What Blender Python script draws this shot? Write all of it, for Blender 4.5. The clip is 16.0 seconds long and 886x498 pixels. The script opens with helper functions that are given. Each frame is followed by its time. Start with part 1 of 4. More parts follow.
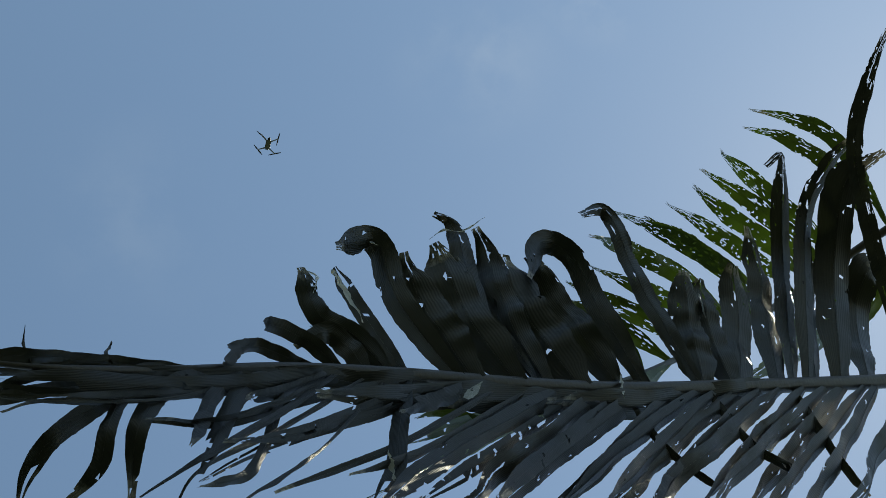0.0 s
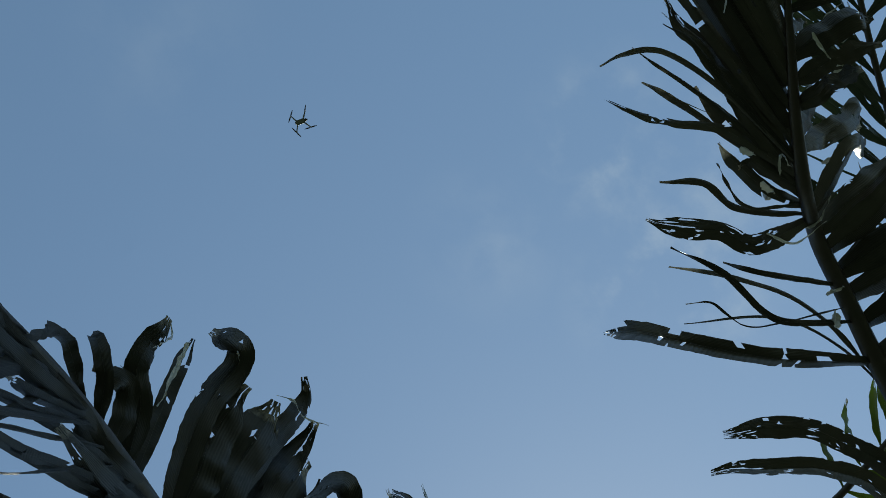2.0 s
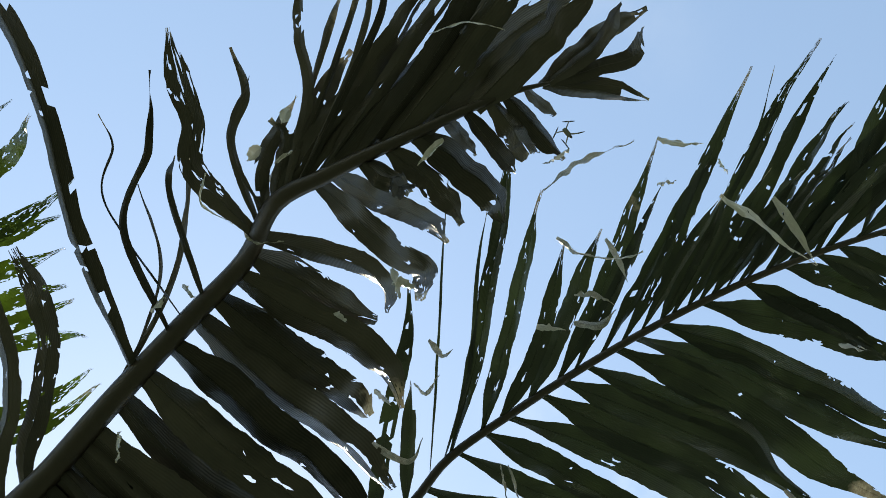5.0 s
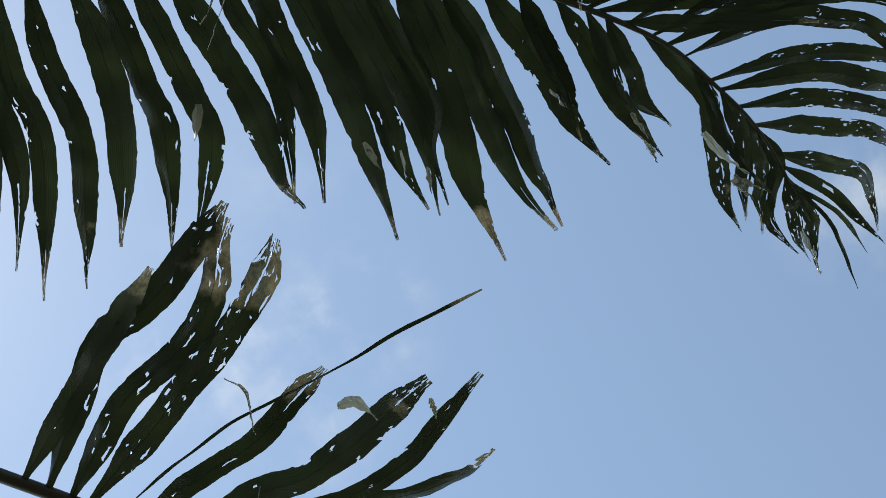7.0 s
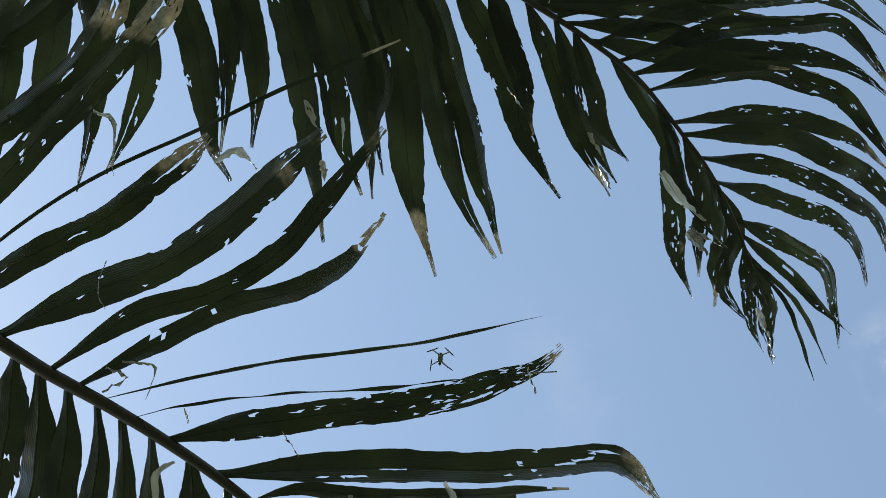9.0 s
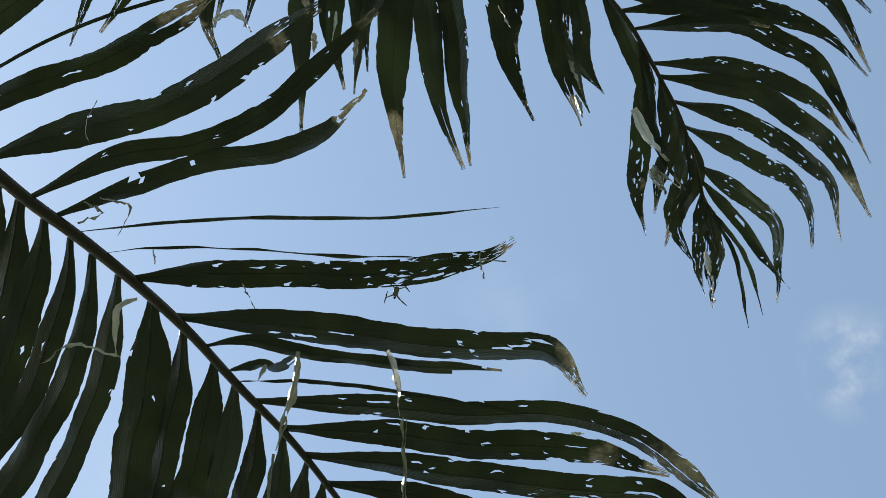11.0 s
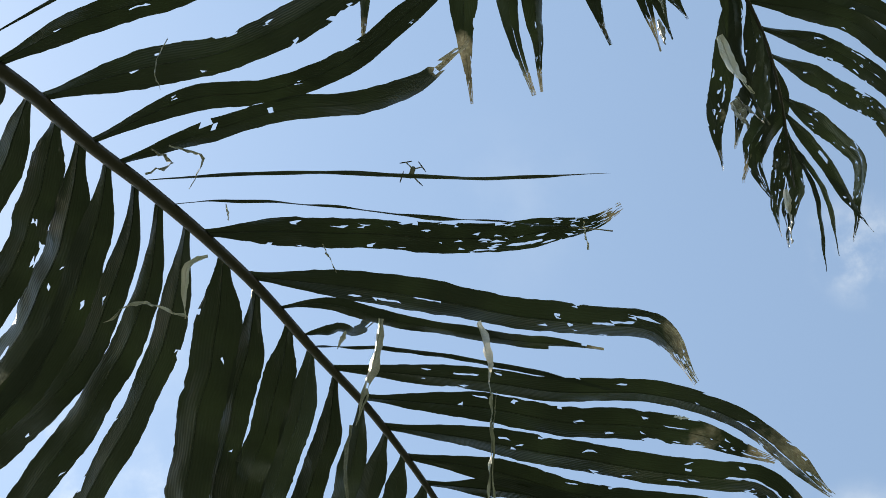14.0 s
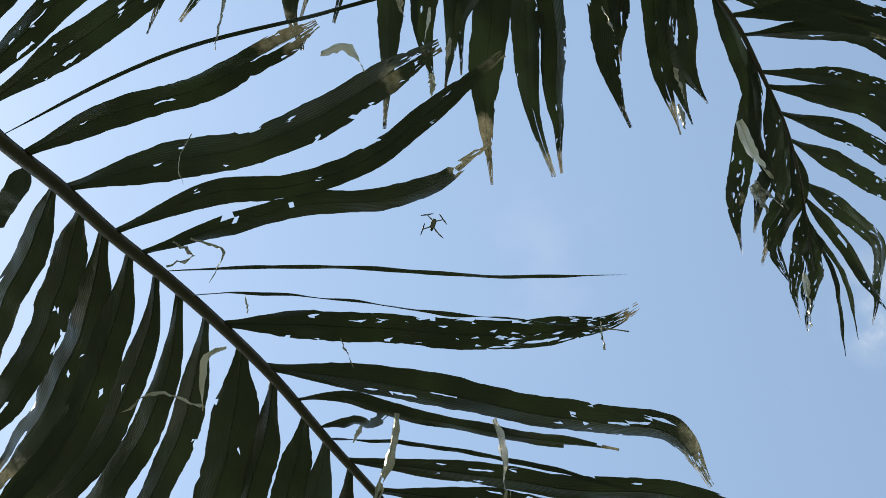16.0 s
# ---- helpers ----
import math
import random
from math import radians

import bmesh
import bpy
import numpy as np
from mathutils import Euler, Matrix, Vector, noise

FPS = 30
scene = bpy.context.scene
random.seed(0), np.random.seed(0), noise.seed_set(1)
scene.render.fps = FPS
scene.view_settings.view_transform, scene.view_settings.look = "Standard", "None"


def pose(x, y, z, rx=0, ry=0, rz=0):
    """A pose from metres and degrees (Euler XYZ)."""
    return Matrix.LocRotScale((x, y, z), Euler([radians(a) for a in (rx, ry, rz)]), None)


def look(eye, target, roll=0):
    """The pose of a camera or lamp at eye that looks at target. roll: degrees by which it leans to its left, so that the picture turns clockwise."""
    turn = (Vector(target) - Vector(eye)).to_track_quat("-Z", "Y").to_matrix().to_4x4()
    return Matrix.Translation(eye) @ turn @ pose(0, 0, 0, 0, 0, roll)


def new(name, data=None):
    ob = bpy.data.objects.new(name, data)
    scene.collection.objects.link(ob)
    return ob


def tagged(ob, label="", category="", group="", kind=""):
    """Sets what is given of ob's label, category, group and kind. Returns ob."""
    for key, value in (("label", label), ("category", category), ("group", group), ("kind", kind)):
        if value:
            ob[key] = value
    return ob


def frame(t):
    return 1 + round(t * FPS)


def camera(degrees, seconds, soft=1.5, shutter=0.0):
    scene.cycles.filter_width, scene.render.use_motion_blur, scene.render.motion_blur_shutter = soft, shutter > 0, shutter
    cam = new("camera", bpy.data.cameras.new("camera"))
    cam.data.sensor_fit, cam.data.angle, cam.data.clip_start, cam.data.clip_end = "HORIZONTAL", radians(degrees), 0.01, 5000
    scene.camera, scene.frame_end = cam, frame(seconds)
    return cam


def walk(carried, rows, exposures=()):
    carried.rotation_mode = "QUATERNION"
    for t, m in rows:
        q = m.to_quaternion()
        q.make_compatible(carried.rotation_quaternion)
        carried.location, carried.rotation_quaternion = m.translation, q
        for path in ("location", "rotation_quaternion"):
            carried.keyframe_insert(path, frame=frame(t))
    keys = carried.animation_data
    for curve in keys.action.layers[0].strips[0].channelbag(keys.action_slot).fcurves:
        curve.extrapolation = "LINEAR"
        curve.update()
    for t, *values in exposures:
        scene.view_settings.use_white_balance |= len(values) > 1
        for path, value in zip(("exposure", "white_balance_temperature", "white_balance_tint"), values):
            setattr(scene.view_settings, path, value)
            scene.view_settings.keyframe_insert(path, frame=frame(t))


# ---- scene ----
cam = camera(38.0, 16.0, soft=0.35, shutter=0.0)

ROWS = [
    (0.0, pose(0.567, -0.871, 1.542, -175.10, 6.88, -157.90)),
    (0.5, pose(0.595, -0.829, 1.606, -175.24, 10.20, -173.05)),
    (1.0, pose(0.601, -0.814, 1.845, -176.26, 12.27, 173.86)),
    (1.5, pose(0.637, -0.819, 1.644, -178.40, 14.11, 155.90)),
    (2.0, pose(0.586, -0.756, 1.570, -179.90, 13.56, 145.79)),
    (2.5, pose(0.501, -0.651, 1.684, 179.19, 12.03, 136.53)),
    (3.0, pose(0.457, -0.596, 1.655, 178.47, 10.41, 128.83)),
    (3.2, pose(0.430, -0.569, 1.675, 177.97, 9.79, 123.54)),
    (5.3, pose(0.085, -0.204, 1.648, 171.23, 0.29, 68.45)),
    (5.5, pose(-0.035, -0.310, 1.709, 171.32, 6.26, 63.20)),
    (6.0, pose(-0.194, 0.002, 1.632, 177.88, 2.64, 56.26)),
    (6.5, pose(-0.042, 0.101, 1.575, 170.21, 0.15, 47.14)),
    (7.0, pose(0.016, -0.018, 1.502, 161.44, 2.50, 37.47)),
    (7.5, pose(-0.003, 0.014, 1.474, 160.94, 1.34, 29.42)),
    (8.0, pose(-0.126, 0.297, 1.556, 171.63, 0.13, 29.04)),
    (10.5, pose(-0.316, 0.610, 1.510, -176.94, 5.14, 23.71)),
    (11.0, pose(-0.298, 0.588, 1.483, 177.31, 3.67, 20.60)),
    (11.5, pose(-0.346, 0.630, 1.507, 175.62, 4.03, 21.23)),
    (12.0, pose(-0.349, 0.537, 1.559, 170.78, 3.11, 20.37)),
    (12.5, pose(-0.340, 0.516, 1.576, 170.45, 1.95, 19.74)),
    (13.0, pose(-0.351, 0.505, 1.578, 170.56, 2.81, 19.31)),
    (13.5, pose(-0.350, 0.501, 1.581, 170.87, 3.25, 19.14)),
    (14.0, pose(-0.339, 0.499, 1.593, 171.68, 3.02, 18.93)),
    (14.5, pose(-0.329, 0.479, 1.589, 172.17, 2.81, 18.46)),
    (15.0, pose(-0.304, 0.484, 1.584, 173.16, 1.48, 18.92)),
    (15.5, pose(-0.290, 0.496, 1.590, 174.20, 0.48, 19.35)),
    (16.0, pose(-0.324, 0.461, 1.591, 173.87, 2.01, 18.13)),
]

EXPOSURES = [(0.0, 0.36, 7350, -2), (0.7, 0.34, 7500, -3), (1.5, 0.2, 7100, -6), (2.2, 0.12, 6900, -6), (3.2, 0.55, 7300, -4), (5.3, 1.42, 8300, 3), (6.2, 1.22, 8300, 3), (7.0, 0.92, 7900, 4),
             (8.0, 0.99, 7900, 4), (10.3, 1.2, 8300, 3), (11.3, 1.14, 8200, 3), (12.2, 1.18, 8300, 3), (13.0, 1.28, 8400, 4), (14.5, 1.33, 8400, 4), (16.0, 1.34, 8400, 4)]
walk(cam, ROWS, EXPOSURES)

# ---- daylight ----
SUN_WAY = Vector((-0.499, -0.103, 0.861)).normalized()   # towards the sun
SUN_ELEVATION = math.asin(SUN_WAY.z)
SUN_AZIMUTH = math.atan2(SUN_WAY.x, SUN_WAY.y)


def make_sky():
    world = bpy.data.worlds.new("sky")
    scene.world = world
    world.use_nodes = True
    nt = world.node_tree
    nt.nodes.clear()
    node, link = nt.nodes.new, nt.links.new
    sky = node("ShaderNodeTexSky")
    sky.sky_type = "NISHITA"
    sky.sun_disc = False
    sky.sun_elevation = SUN_ELEVATION
    sky.sun_rotation = SUN_AZIMUTH
    sky.air_density, sky.dust_density, sky.ozone_density = 1.0, 0.12, 1.2
    place = node("ShaderNodeTexCoord")
    grain = node("ShaderNodeTexNoise")
    grain.inputs["Scale"].default_value, grain.inputs["Detail"].default_value = 9.0, 7.0
    grain.inputs["Roughness"].default_value = 0.58
    link(place.outputs["Generated"], grain.inputs["Vector"])
    total = None
    # cumulus patches: direction, angular radius, density
    for way, radius, density in (
        ((0.068, 0.143, 0.987), 0.10, 0.04),
        ((-0.251, 0.272, 0.929), 0.09, 0.35),
        ((-0.328, 0.295, 0.897), 0.10, 0.25),
        ((0.120, 0.420, 0.899), 0.09, 0.25),
        ((0.294, 0.247, 0.924), 0.05, 0.60),
        ((0.223, 0.438, 0.871), 0.05, 0.50),
        ((-0.219, 0.161, 0.962), 0.08, 0.09),
        ((-0.348, 0.205, 0.915), 0.10, 0.50),
    ):
        gap = node("ShaderNodeVectorMath")
        gap.operation = "DISTANCE"
        gap.inputs[1].default_value = Vector(way).normalized()
        link(place.outputs["Generated"], gap.inputs[0])
        near = node("ShaderNodeMapRange")
        near.interpolation_type = "SMOOTHSTEP"
        near.inputs["From Min"].default_value, near.inputs["From Max"].default_value = radius, 0.0
        near.inputs["To Min"].default_value, near.inputs["To Max"].default_value = 0.0, density
        link(gap.outputs["Value"], near.inputs["Value"])
        if total is None:
            total = near.outputs["Result"]
        else:
            add = node("ShaderNodeMath")
            add.operation = "MAXIMUM"
            link(total, add.inputs[0])
            link(near.outputs["Result"], add.inputs[1])
            total = add.outputs["Value"]
    puff = node("ShaderNodeMapRange")
    puff.interpolation_type = "SMOOTHSTEP"
    puff.inputs["From Min"].default_value, puff.inputs["From Max"].default_value = 0.40, 0.66
    link(grain.outputs["Fac"], puff.inputs["Value"])
    mask = node("ShaderNodeMath")
    mask.operation = "MULTIPLY"
    link(total, mask.inputs[0])
    link(puff.outputs["Result"], mask.inputs[1])
    mix = node("ShaderNodeMix")
    mix.data_type = "RGBA"
    link(mask.outputs["Value"], mix.inputs["Factor"])
    link(sky.outputs["Color"], mix.inputs["A"])
    mix.inputs["B"].default_value = (5.2, 5.4, 5.8, 1)
    back = node("ShaderNodeBackground")
    back.inputs["Strength"].default_value = 0.13
    link(mix.outputs["Result"], back.inputs["Color"])
    out = node("ShaderNodeOutputWorld")
    link(back.outputs["Background"], out.inputs["Surface"])


make_sky()
lamp = bpy.data.lights.new("sun", "SUN")
lamp.energy, lamp.angle, lamp.color = 3.5, radians(0.6), (1.0, 0.95, 0.87)
sun = new("sun", lamp)
sun.matrix_world = look(SUN_WAY * 40, (0, 0, 0))

# ---- materials ----


def material(name):
    m = bpy.data.materials.new(name)
    m.use_nodes = True
    nt = m.node_tree
    return m, nt, nt.nodes["Principled BSDF"], nt.nodes["Material Output"]


def ramp(nt, source, stops):
    r = nt.nodes.new("ShaderNodeValToRGB")
    while len(r.color_ramp.elements) < len(stops):
        r.color_ramp.elements.new(0.5)
    for el, (at, colour) in zip(r.color_ramp.elements, stops):
        el.position, el.color = at, (*colour, 1)
    nt.links.new(source, r.inputs["Fac"])
    return r.outputs["Color"]


def noise_of(nt, scale, detail=4.0, vector=None, rough=0.55):
    n = nt.nodes.new("ShaderNodeTexNoise")
    n.inputs["Scale"].default_value, n.inputs["Detail"].default_value = scale, detail
    n.inputs["Roughness"].default_value = rough
    if vector is not None:
        nt.links.new(vector, n.inputs["Vector"])
    return n.outputs["Fac"]


def math_of(nt, op, a, b):
    n = nt.nodes.new("ShaderNodeMath")
    n.operation = op
    for k, v in enumerate((a, b)):
        if isinstance(v, (int, float)):
            n.inputs[k].default_value = v
        else:
            nt.links.new(v, n.inputs[k])
    return n.outputs["Value"]


def mixed(nt, fac, a, b):
    n = nt.nodes.new("ShaderNodeMix")
    n.data_type = "RGBA"
    nt.links.new(fac, n.inputs["Factor"])
    for key, v in (("A", a), ("B", b)):
        if isinstance(v, tuple):
            n.inputs[key].default_value = (*v, 1)
        else:
            nt.links.new(v, n.inputs[key])
    return n.outputs["Result"]


def bumped(nt, bsdf, height, strength, distance):
    b = nt.nodes.new("ShaderNodeBump")
    b.inputs["Strength"].default_value, b.inputs["Distance"].default_value = strength, distance
    nt.links.new(height, b.inputs["Height"])
    nt.links.new(b.outputs["Normal"], bsdf.inputs["Normal"])
    return b.outputs["Normal"]


def leaf_material(name, fresh, pale, glow, dry_from, streaks=0.35, rough=0.36):
    """Palm leaflet: ribbed lengthwise, mottled, dry and tan towards the tip, light shining through."""
    m, nt, bsdf, out = material(name)
    here = nt.nodes.new("ShaderNodeTexCoord").outputs["Object"]
    info = nt.nodes.new("ShaderNodeObjectInfo").outputs["Random"]
    along = nt.nodes.new("ShaderNodeAttribute")
    along.attribute_name = "along"
    across = nt.nodes.new("ShaderNodeAttribute")
    across.attribute_name = "across"
    spots = noise_of(nt, 14.0, 5.0, here)
    fine = noise_of(nt, 160.0, 3.0, here)
    tone = math_of(nt, "ADD", math_of(nt, "MULTIPLY", info, 0.55), math_of(nt, "MULTIPLY", spots, 0.6))
    green = ramp(nt, tone, ((0.3, fresh), (0.9, pale)))
    # ribs along the blade
    rib = math_of(nt, "SINE", math_of(nt, "MULTIPLY", across.outputs["Fac"], 95.0), 0.0)
    rib01 = math_of(nt, "MULTIPLY_ADD", rib, 0.5)
    streak = mixed(nt, math_of(nt, "MULTIPLY", math_of(nt, "MULTIPLY", rib01, fine), streaks), green, pale)
    # dry tissue; its pale end also paints in white sun glints at the tips
    dry_at = math_of(nt, "ADD", along.outputs["Fac"], math_of(nt, "MULTIPLY", math_of(nt, "SUBTRACT", spots, 0.5), 0.9))
    dry_ramp = nt.nodes.new("ShaderNodeMapRange")
    dry_ramp.inputs["From Min"].default_value, dry_ramp.inputs["From Max"].default_value = dry_from, dry_from + 0.14
    nt.links.new(dry_at, dry_ramp.inputs["Value"])
    dry = dry_ramp.outputs["Result"]
    tan = ramp(nt, fine, ((0.3, (0.15, 0.13, 0.10)), (0.7, (0.52, 0.51, 0.49))))
    colour = mixed(nt, dry, streak, tan)
    nt.links.new(colour, bsdf.inputs["Base Color"])
    bsdf.inputs["Roughness"].default_value = rough
    bsdf.inputs["Specular IOR Level"].default_value = 0.32
    bumped(nt, bsdf, math_of(nt, "ADD", math_of(nt, "MULTIPLY", rib, 0.5), fine), 0.2, 0.001)
    through_leaf = nt.nodes.new("ShaderNodeBsdfTranslucent")
    patchy = ramp(nt, noise_of(nt, 9.0, 3.0, here), ((0.45, tuple(v * 0.22 for v in glow)), (0.72, glow)))
    nt.links.new(mixed(nt, dry, patchy, (0.16, 0.14, 0.10)), through_leaf.inputs["Color"])
    blend = nt.nodes.new("ShaderNodeMixShader")
    blend.inputs["Fac"].default_value = 0.24
    nt.links.new(bsdf.outputs["BSDF"], blend.inputs[1])
    nt.links.new(through_leaf.outputs["BSDF"], blend.inputs[2])
    nt.links.new(blend.outputs["Shader"], out.inputs["Surface"])
    return m


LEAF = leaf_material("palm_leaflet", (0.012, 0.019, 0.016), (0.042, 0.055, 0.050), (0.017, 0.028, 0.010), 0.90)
# old leaflets, near black; the pale grey tone paints in their sheen
LEAF_OLD = leaf_material("old_palm_leaflet_sheen", (0.006, 0.007, 0.006), (0.076, 0.073, 0.067), (0.008, 0.009, 0.005), 0.94)
# darker leaflet copy: the backlit shade of frond a is in its colour
LEAF_DARK = leaf_material("backlit_palm_leaflet", (0.006, 0.007, 0.006), (0.026, 0.026, 0.024), (0.008, 0.010, 0.004), 0.95, rough=0.42)
# brighter, yellower leaflet copy: sunlight on fronds g and e put into the colour
LEAF_SUNNY = leaf_material("sunlit_palm_leaflet", (0.03, 0.055, 0.012), (0.07, 0.10, 0.02), (0.06, 0.11, 0.008), 0.95)
# dry torn tissue, its pale tone and streaks whitened to paint in sun glints
LEAF_DRY = leaf_material("sunlit_dry_palm_strip", (0.14, 0.145, 0.15), (0.62, 0.63, 0.64), (0.14, 0.145, 0.15), 0.97, 1.4, 0.2)


def rachis_material():
    m, nt, bsdf, out = material("palm_rachis")
    here = nt.nodes.new("ShaderNodeTexCoord").outputs["Object"]
    wide = noise_of(nt, 9.0, 4.0, here)
    fine = noise_of(nt, 120.0, 4.0, here)
    # brown taken down to near black: shade from the leaf bases is painted in
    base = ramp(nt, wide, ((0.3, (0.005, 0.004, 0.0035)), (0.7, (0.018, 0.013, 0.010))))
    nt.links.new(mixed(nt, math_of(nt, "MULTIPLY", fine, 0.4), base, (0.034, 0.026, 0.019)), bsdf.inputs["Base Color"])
    bsdf.inputs["Roughness"].default_value = 0.5
    bumped(nt, bsdf, fine, 0.4, 0.002)
    return m


def bark_material():
    m, nt, bsdf, out = material("palm_bark")
    here = nt.nodes.new("ShaderNodeTexCoord").outputs["Object"]
    wide = noise_of(nt, 6.0, 5.0, here)
    fine = noise_of(nt, 60.0, 5.0, here)
    base = ramp(nt, wide, ((0.3, (0.12, 0.10, 0.08)), (0.7, (0.26, 0.23, 0.19))))
    nt.links.new(mixed(nt, math_of(nt, "MULTIPLY", fine, 0.5), base, (0.09, 0.075, 0.06)), bsdf.inputs["Base Color"])
    bsdf.inputs["Roughness"].default_value = 0.9
    bumped(nt, bsdf, fine, 0.8, 0.01)
    return m


def ground_material():
    m, nt, bsdf, out = material("grass_ground")
    here = nt.nodes.new("ShaderNodeTexCoord").outputs["Object"]
    wide = noise_of(nt, 0.35, 5.0, here)
    fine = noise_of(nt, 30.0, 5.0, here)
    base = ramp(nt, wide, ((0.35, (0.035, 0.055, 0.026)), (0.65, (0.065, 0.068, 0.043))))
    nt.links.new(mixed(nt, math_of(nt, "MULTIPLY", fine, 0.6), base, (0.04, 0.06, 0.02)), bsdf.inputs["Base Color"])
    bsdf.inputs["Roughness"].default_value = 0.95
    bumped(nt, bsdf, fine, 0.8, 0.03)
    return m


def plain(name, colour, rough, metal=0.0):
    m, nt, bsdf, out = material(name)
    here = nt.nodes.new("ShaderNodeTexCoord").outputs["Object"]
    n = noise_of(nt, 70.0, 3.0, here)
    low = tuple(c * 0.8 for c in colour)
    nt.links.new(mixed(nt, n, low, colour), bsdf.inputs["Base Color"])
    bsdf.inputs["Roughness"].default_value, bsdf.inputs["Metallic"].default_value = rough, metal
    return m


RACHIS, BARK, GROUND = rachis_material(), bark_material(), ground_material()
SHELL = plain("grey_plastic", (0.16, 0.17, 0.18), 0.45)
DARK = plain("black_plastic", (0.025, 0.025, 0.028), 0.4)
METAL = plain("motor_metal", (0.35, 0.35, 0.36), 0.35, 0.9)
GLASS = plain("camera_lens", (0.01, 0.01, 0.015), 0.08)

# ---- building helpers ----


def part(name, bm, mat, parent=None, label=""):
    me = bpy.data.meshes.new(name)
    bm.to_mesh(me)
    bm.free()
    return part_of(name, me, mat, parent, label)


def part_of(name, me, mat, parent=None, label=""):
    me.materials.append(mat)
    ob = new(name, me)
    ob.parent = parent
    return tagged(ob, label=label)


def smooth(me):
    me.polygons.foreach_set("use_smooth", [True] * len(me.polygons))


def spline(points, count):
    """Catmull-Rom through the points."""
    p = [Vector(v) for v in points]
    p = [2 * p[0] - p[1], *p, 2 * p[-1] - p[-2]]
    spans, out = len(p) - 3, []
    for k in range(count + 1):
        x = min(k / count * spans, spans - 1e-6)
        i, u = int(x), x - int(x)
        a, b, c, d = p[i:i + 4]
        out.append(0.5 * (2 * b + (c - a) * u + (2 * a - 5 * b + 4 * c - d) * u * u + (3 * b - a - 3 * c + d) * u ** 3))
    return out


def tube_mesh(name, line, radii, normal, sides=8, flat=1.0):
    """A tube along a line; flat squeezes it along the normal."""
    verts, faces = [], []
    normal = Vector(normal)
    for k, q in enumerate(line):
        way = (line[min(k + 1, len(line) - 1)] - line[max(k - 1, 0)]).normalized()
        side = way.cross(normal).normalized()
        up = side.cross(way).normalized()
        for j in range(sides):
            a = 2 * math.pi * j / sides
            verts.append(q + radii[k] * (math.cos(a) * side + flat * math.sin(a) * up))
    for k in range(len(line) - 1):
        for j in range(sides):
            a, b = k * sides + j, k * sides + (j + 1) % sides
            faces.append((a, b, b + sides, a + sides))
    faces.append(tuple(range(sides))[::-1])
    faces.append(tuple(range((len(line) - 1) * sides, len(line) * sides)))
    me = bpy.data.meshes.new(name)
    me.from_pydata(verts, [], faces)
    smooth(me)
    return me


def step(a, b, x):
    x = min(1.0, max(0.0, (x - a) / (b - a)))
    return x * x * (3 - 2 * x)


# ---- ground ----


def make_ground():
    bm = bmesh.new()
    n, half = 60, 1500.0
    rows = []
    for i in range(n + 1):
        row = []
        for j in range(n + 1):
            x, y = ((2 * k / n - 1) for k in (i, j))
            x, y = (math.copysign(abs(v) ** 3, v) * half for v in (x, y))
            row.append(bm.verts.new((x, y, 0.05 * noise.noise((x * 0.3, y * 0.3, 0)))))
        rows.append(row)
    for i in range(n):
        for j in range(n):
            bm.faces.new((rows[i][j], rows[i + 1][j], rows[i + 1][j + 1], rows[i][j + 1]))
    ob = part("ground", bm, GROUND)
    tagged(ob, "uneven grassy ground under the palm", "ground", kind="structure")


make_ground()

# ---- the palm ----
CROWN = Vector((-1.671, -0.469, 2.922))
palm = new("palm_tree")
palm.location = (CROWN.x, CROWN.y, 0)
tagged(palm, "palm tree with tattered, insect-eaten green fronds over grass", "palm tree")
bpy.context.view_layer.update()


def hung(ob):
    """Puts a part, built in world coordinates, under the palm."""
    ob.parent = palm
    ob.matrix_parent_inverse = Matrix.Translation(-palm.location)
    return ob


def make_trunk():
    line = [Vector((CROWN.x + 0.03 * math.sin(k * 0.35), CROWN.y + 0.02 * math.cos(k * 0.3), CROWN.z * k / 48 - 0.05)) for k in range(49)]
    radii = [0.17 - 0.05 * k / 48 + (0.012 if k % 3 == 0 else 0.0) + 0.05 * max(0.0, 1 - k / 5) for k in range(49)]
    hung(part_of("trunk", tube_mesh("trunk", line, radii, (0, 1, 0), 20), BARK, None, "ringed grey-brown trunk"))
    bm = bmesh.new()
    bmesh.ops.create_icosphere(bm, subdivisions=3, radius=1.0)
    for v in bm.verts:
        v.co *= 1 + 0.15 * noise.noise(v.co * 3)
        v.co = Vector((v.co.x * 0.2, v.co.y * 0.2, v.co.z * 0.32)) + CROWN
    hung(part("crown_shaft", bm, BARK, None, "fibrous brown leaf bases"))


make_trunk()


class Frond:
    pass


def frond(name, thick, thin, points, normal, leaf_mat=None, droop=0.04, shape=(0.26, 0.35, 0.6, 0.14)):
    """A rachis from the crown along the points; its leaflets are added with leaf()."""
    f = Frond()
    f.line = spline(points, 400)
    f.normal = Vector(normal)
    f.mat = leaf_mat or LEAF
    f.droop, f.shape = droop, shape
    first = Vector(points[0])
    joint = CROWN + (first - CROWN).normalized() * 0.1
    lift = (first - joint).length * 0.12
    stalk = spline([joint, joint.lerp(first, 0.5) + Vector((0, 0, lift)), first], 24)[:-1]
    whole = stalk + f.line[::5]
    count = len(whole) - 1
    radii = []
    for k in range(count + 1):
        u = k / count
        v = max(0.0, (k - 24) / (count - 24))
        radii.append(thick * (1 + 1.2 * max(0.0, 1 - k / 24)) * (1 - v) + thin * v * (1.1 - v) + 0.001)
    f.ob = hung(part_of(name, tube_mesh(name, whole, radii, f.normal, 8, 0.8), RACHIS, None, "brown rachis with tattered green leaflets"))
    return f


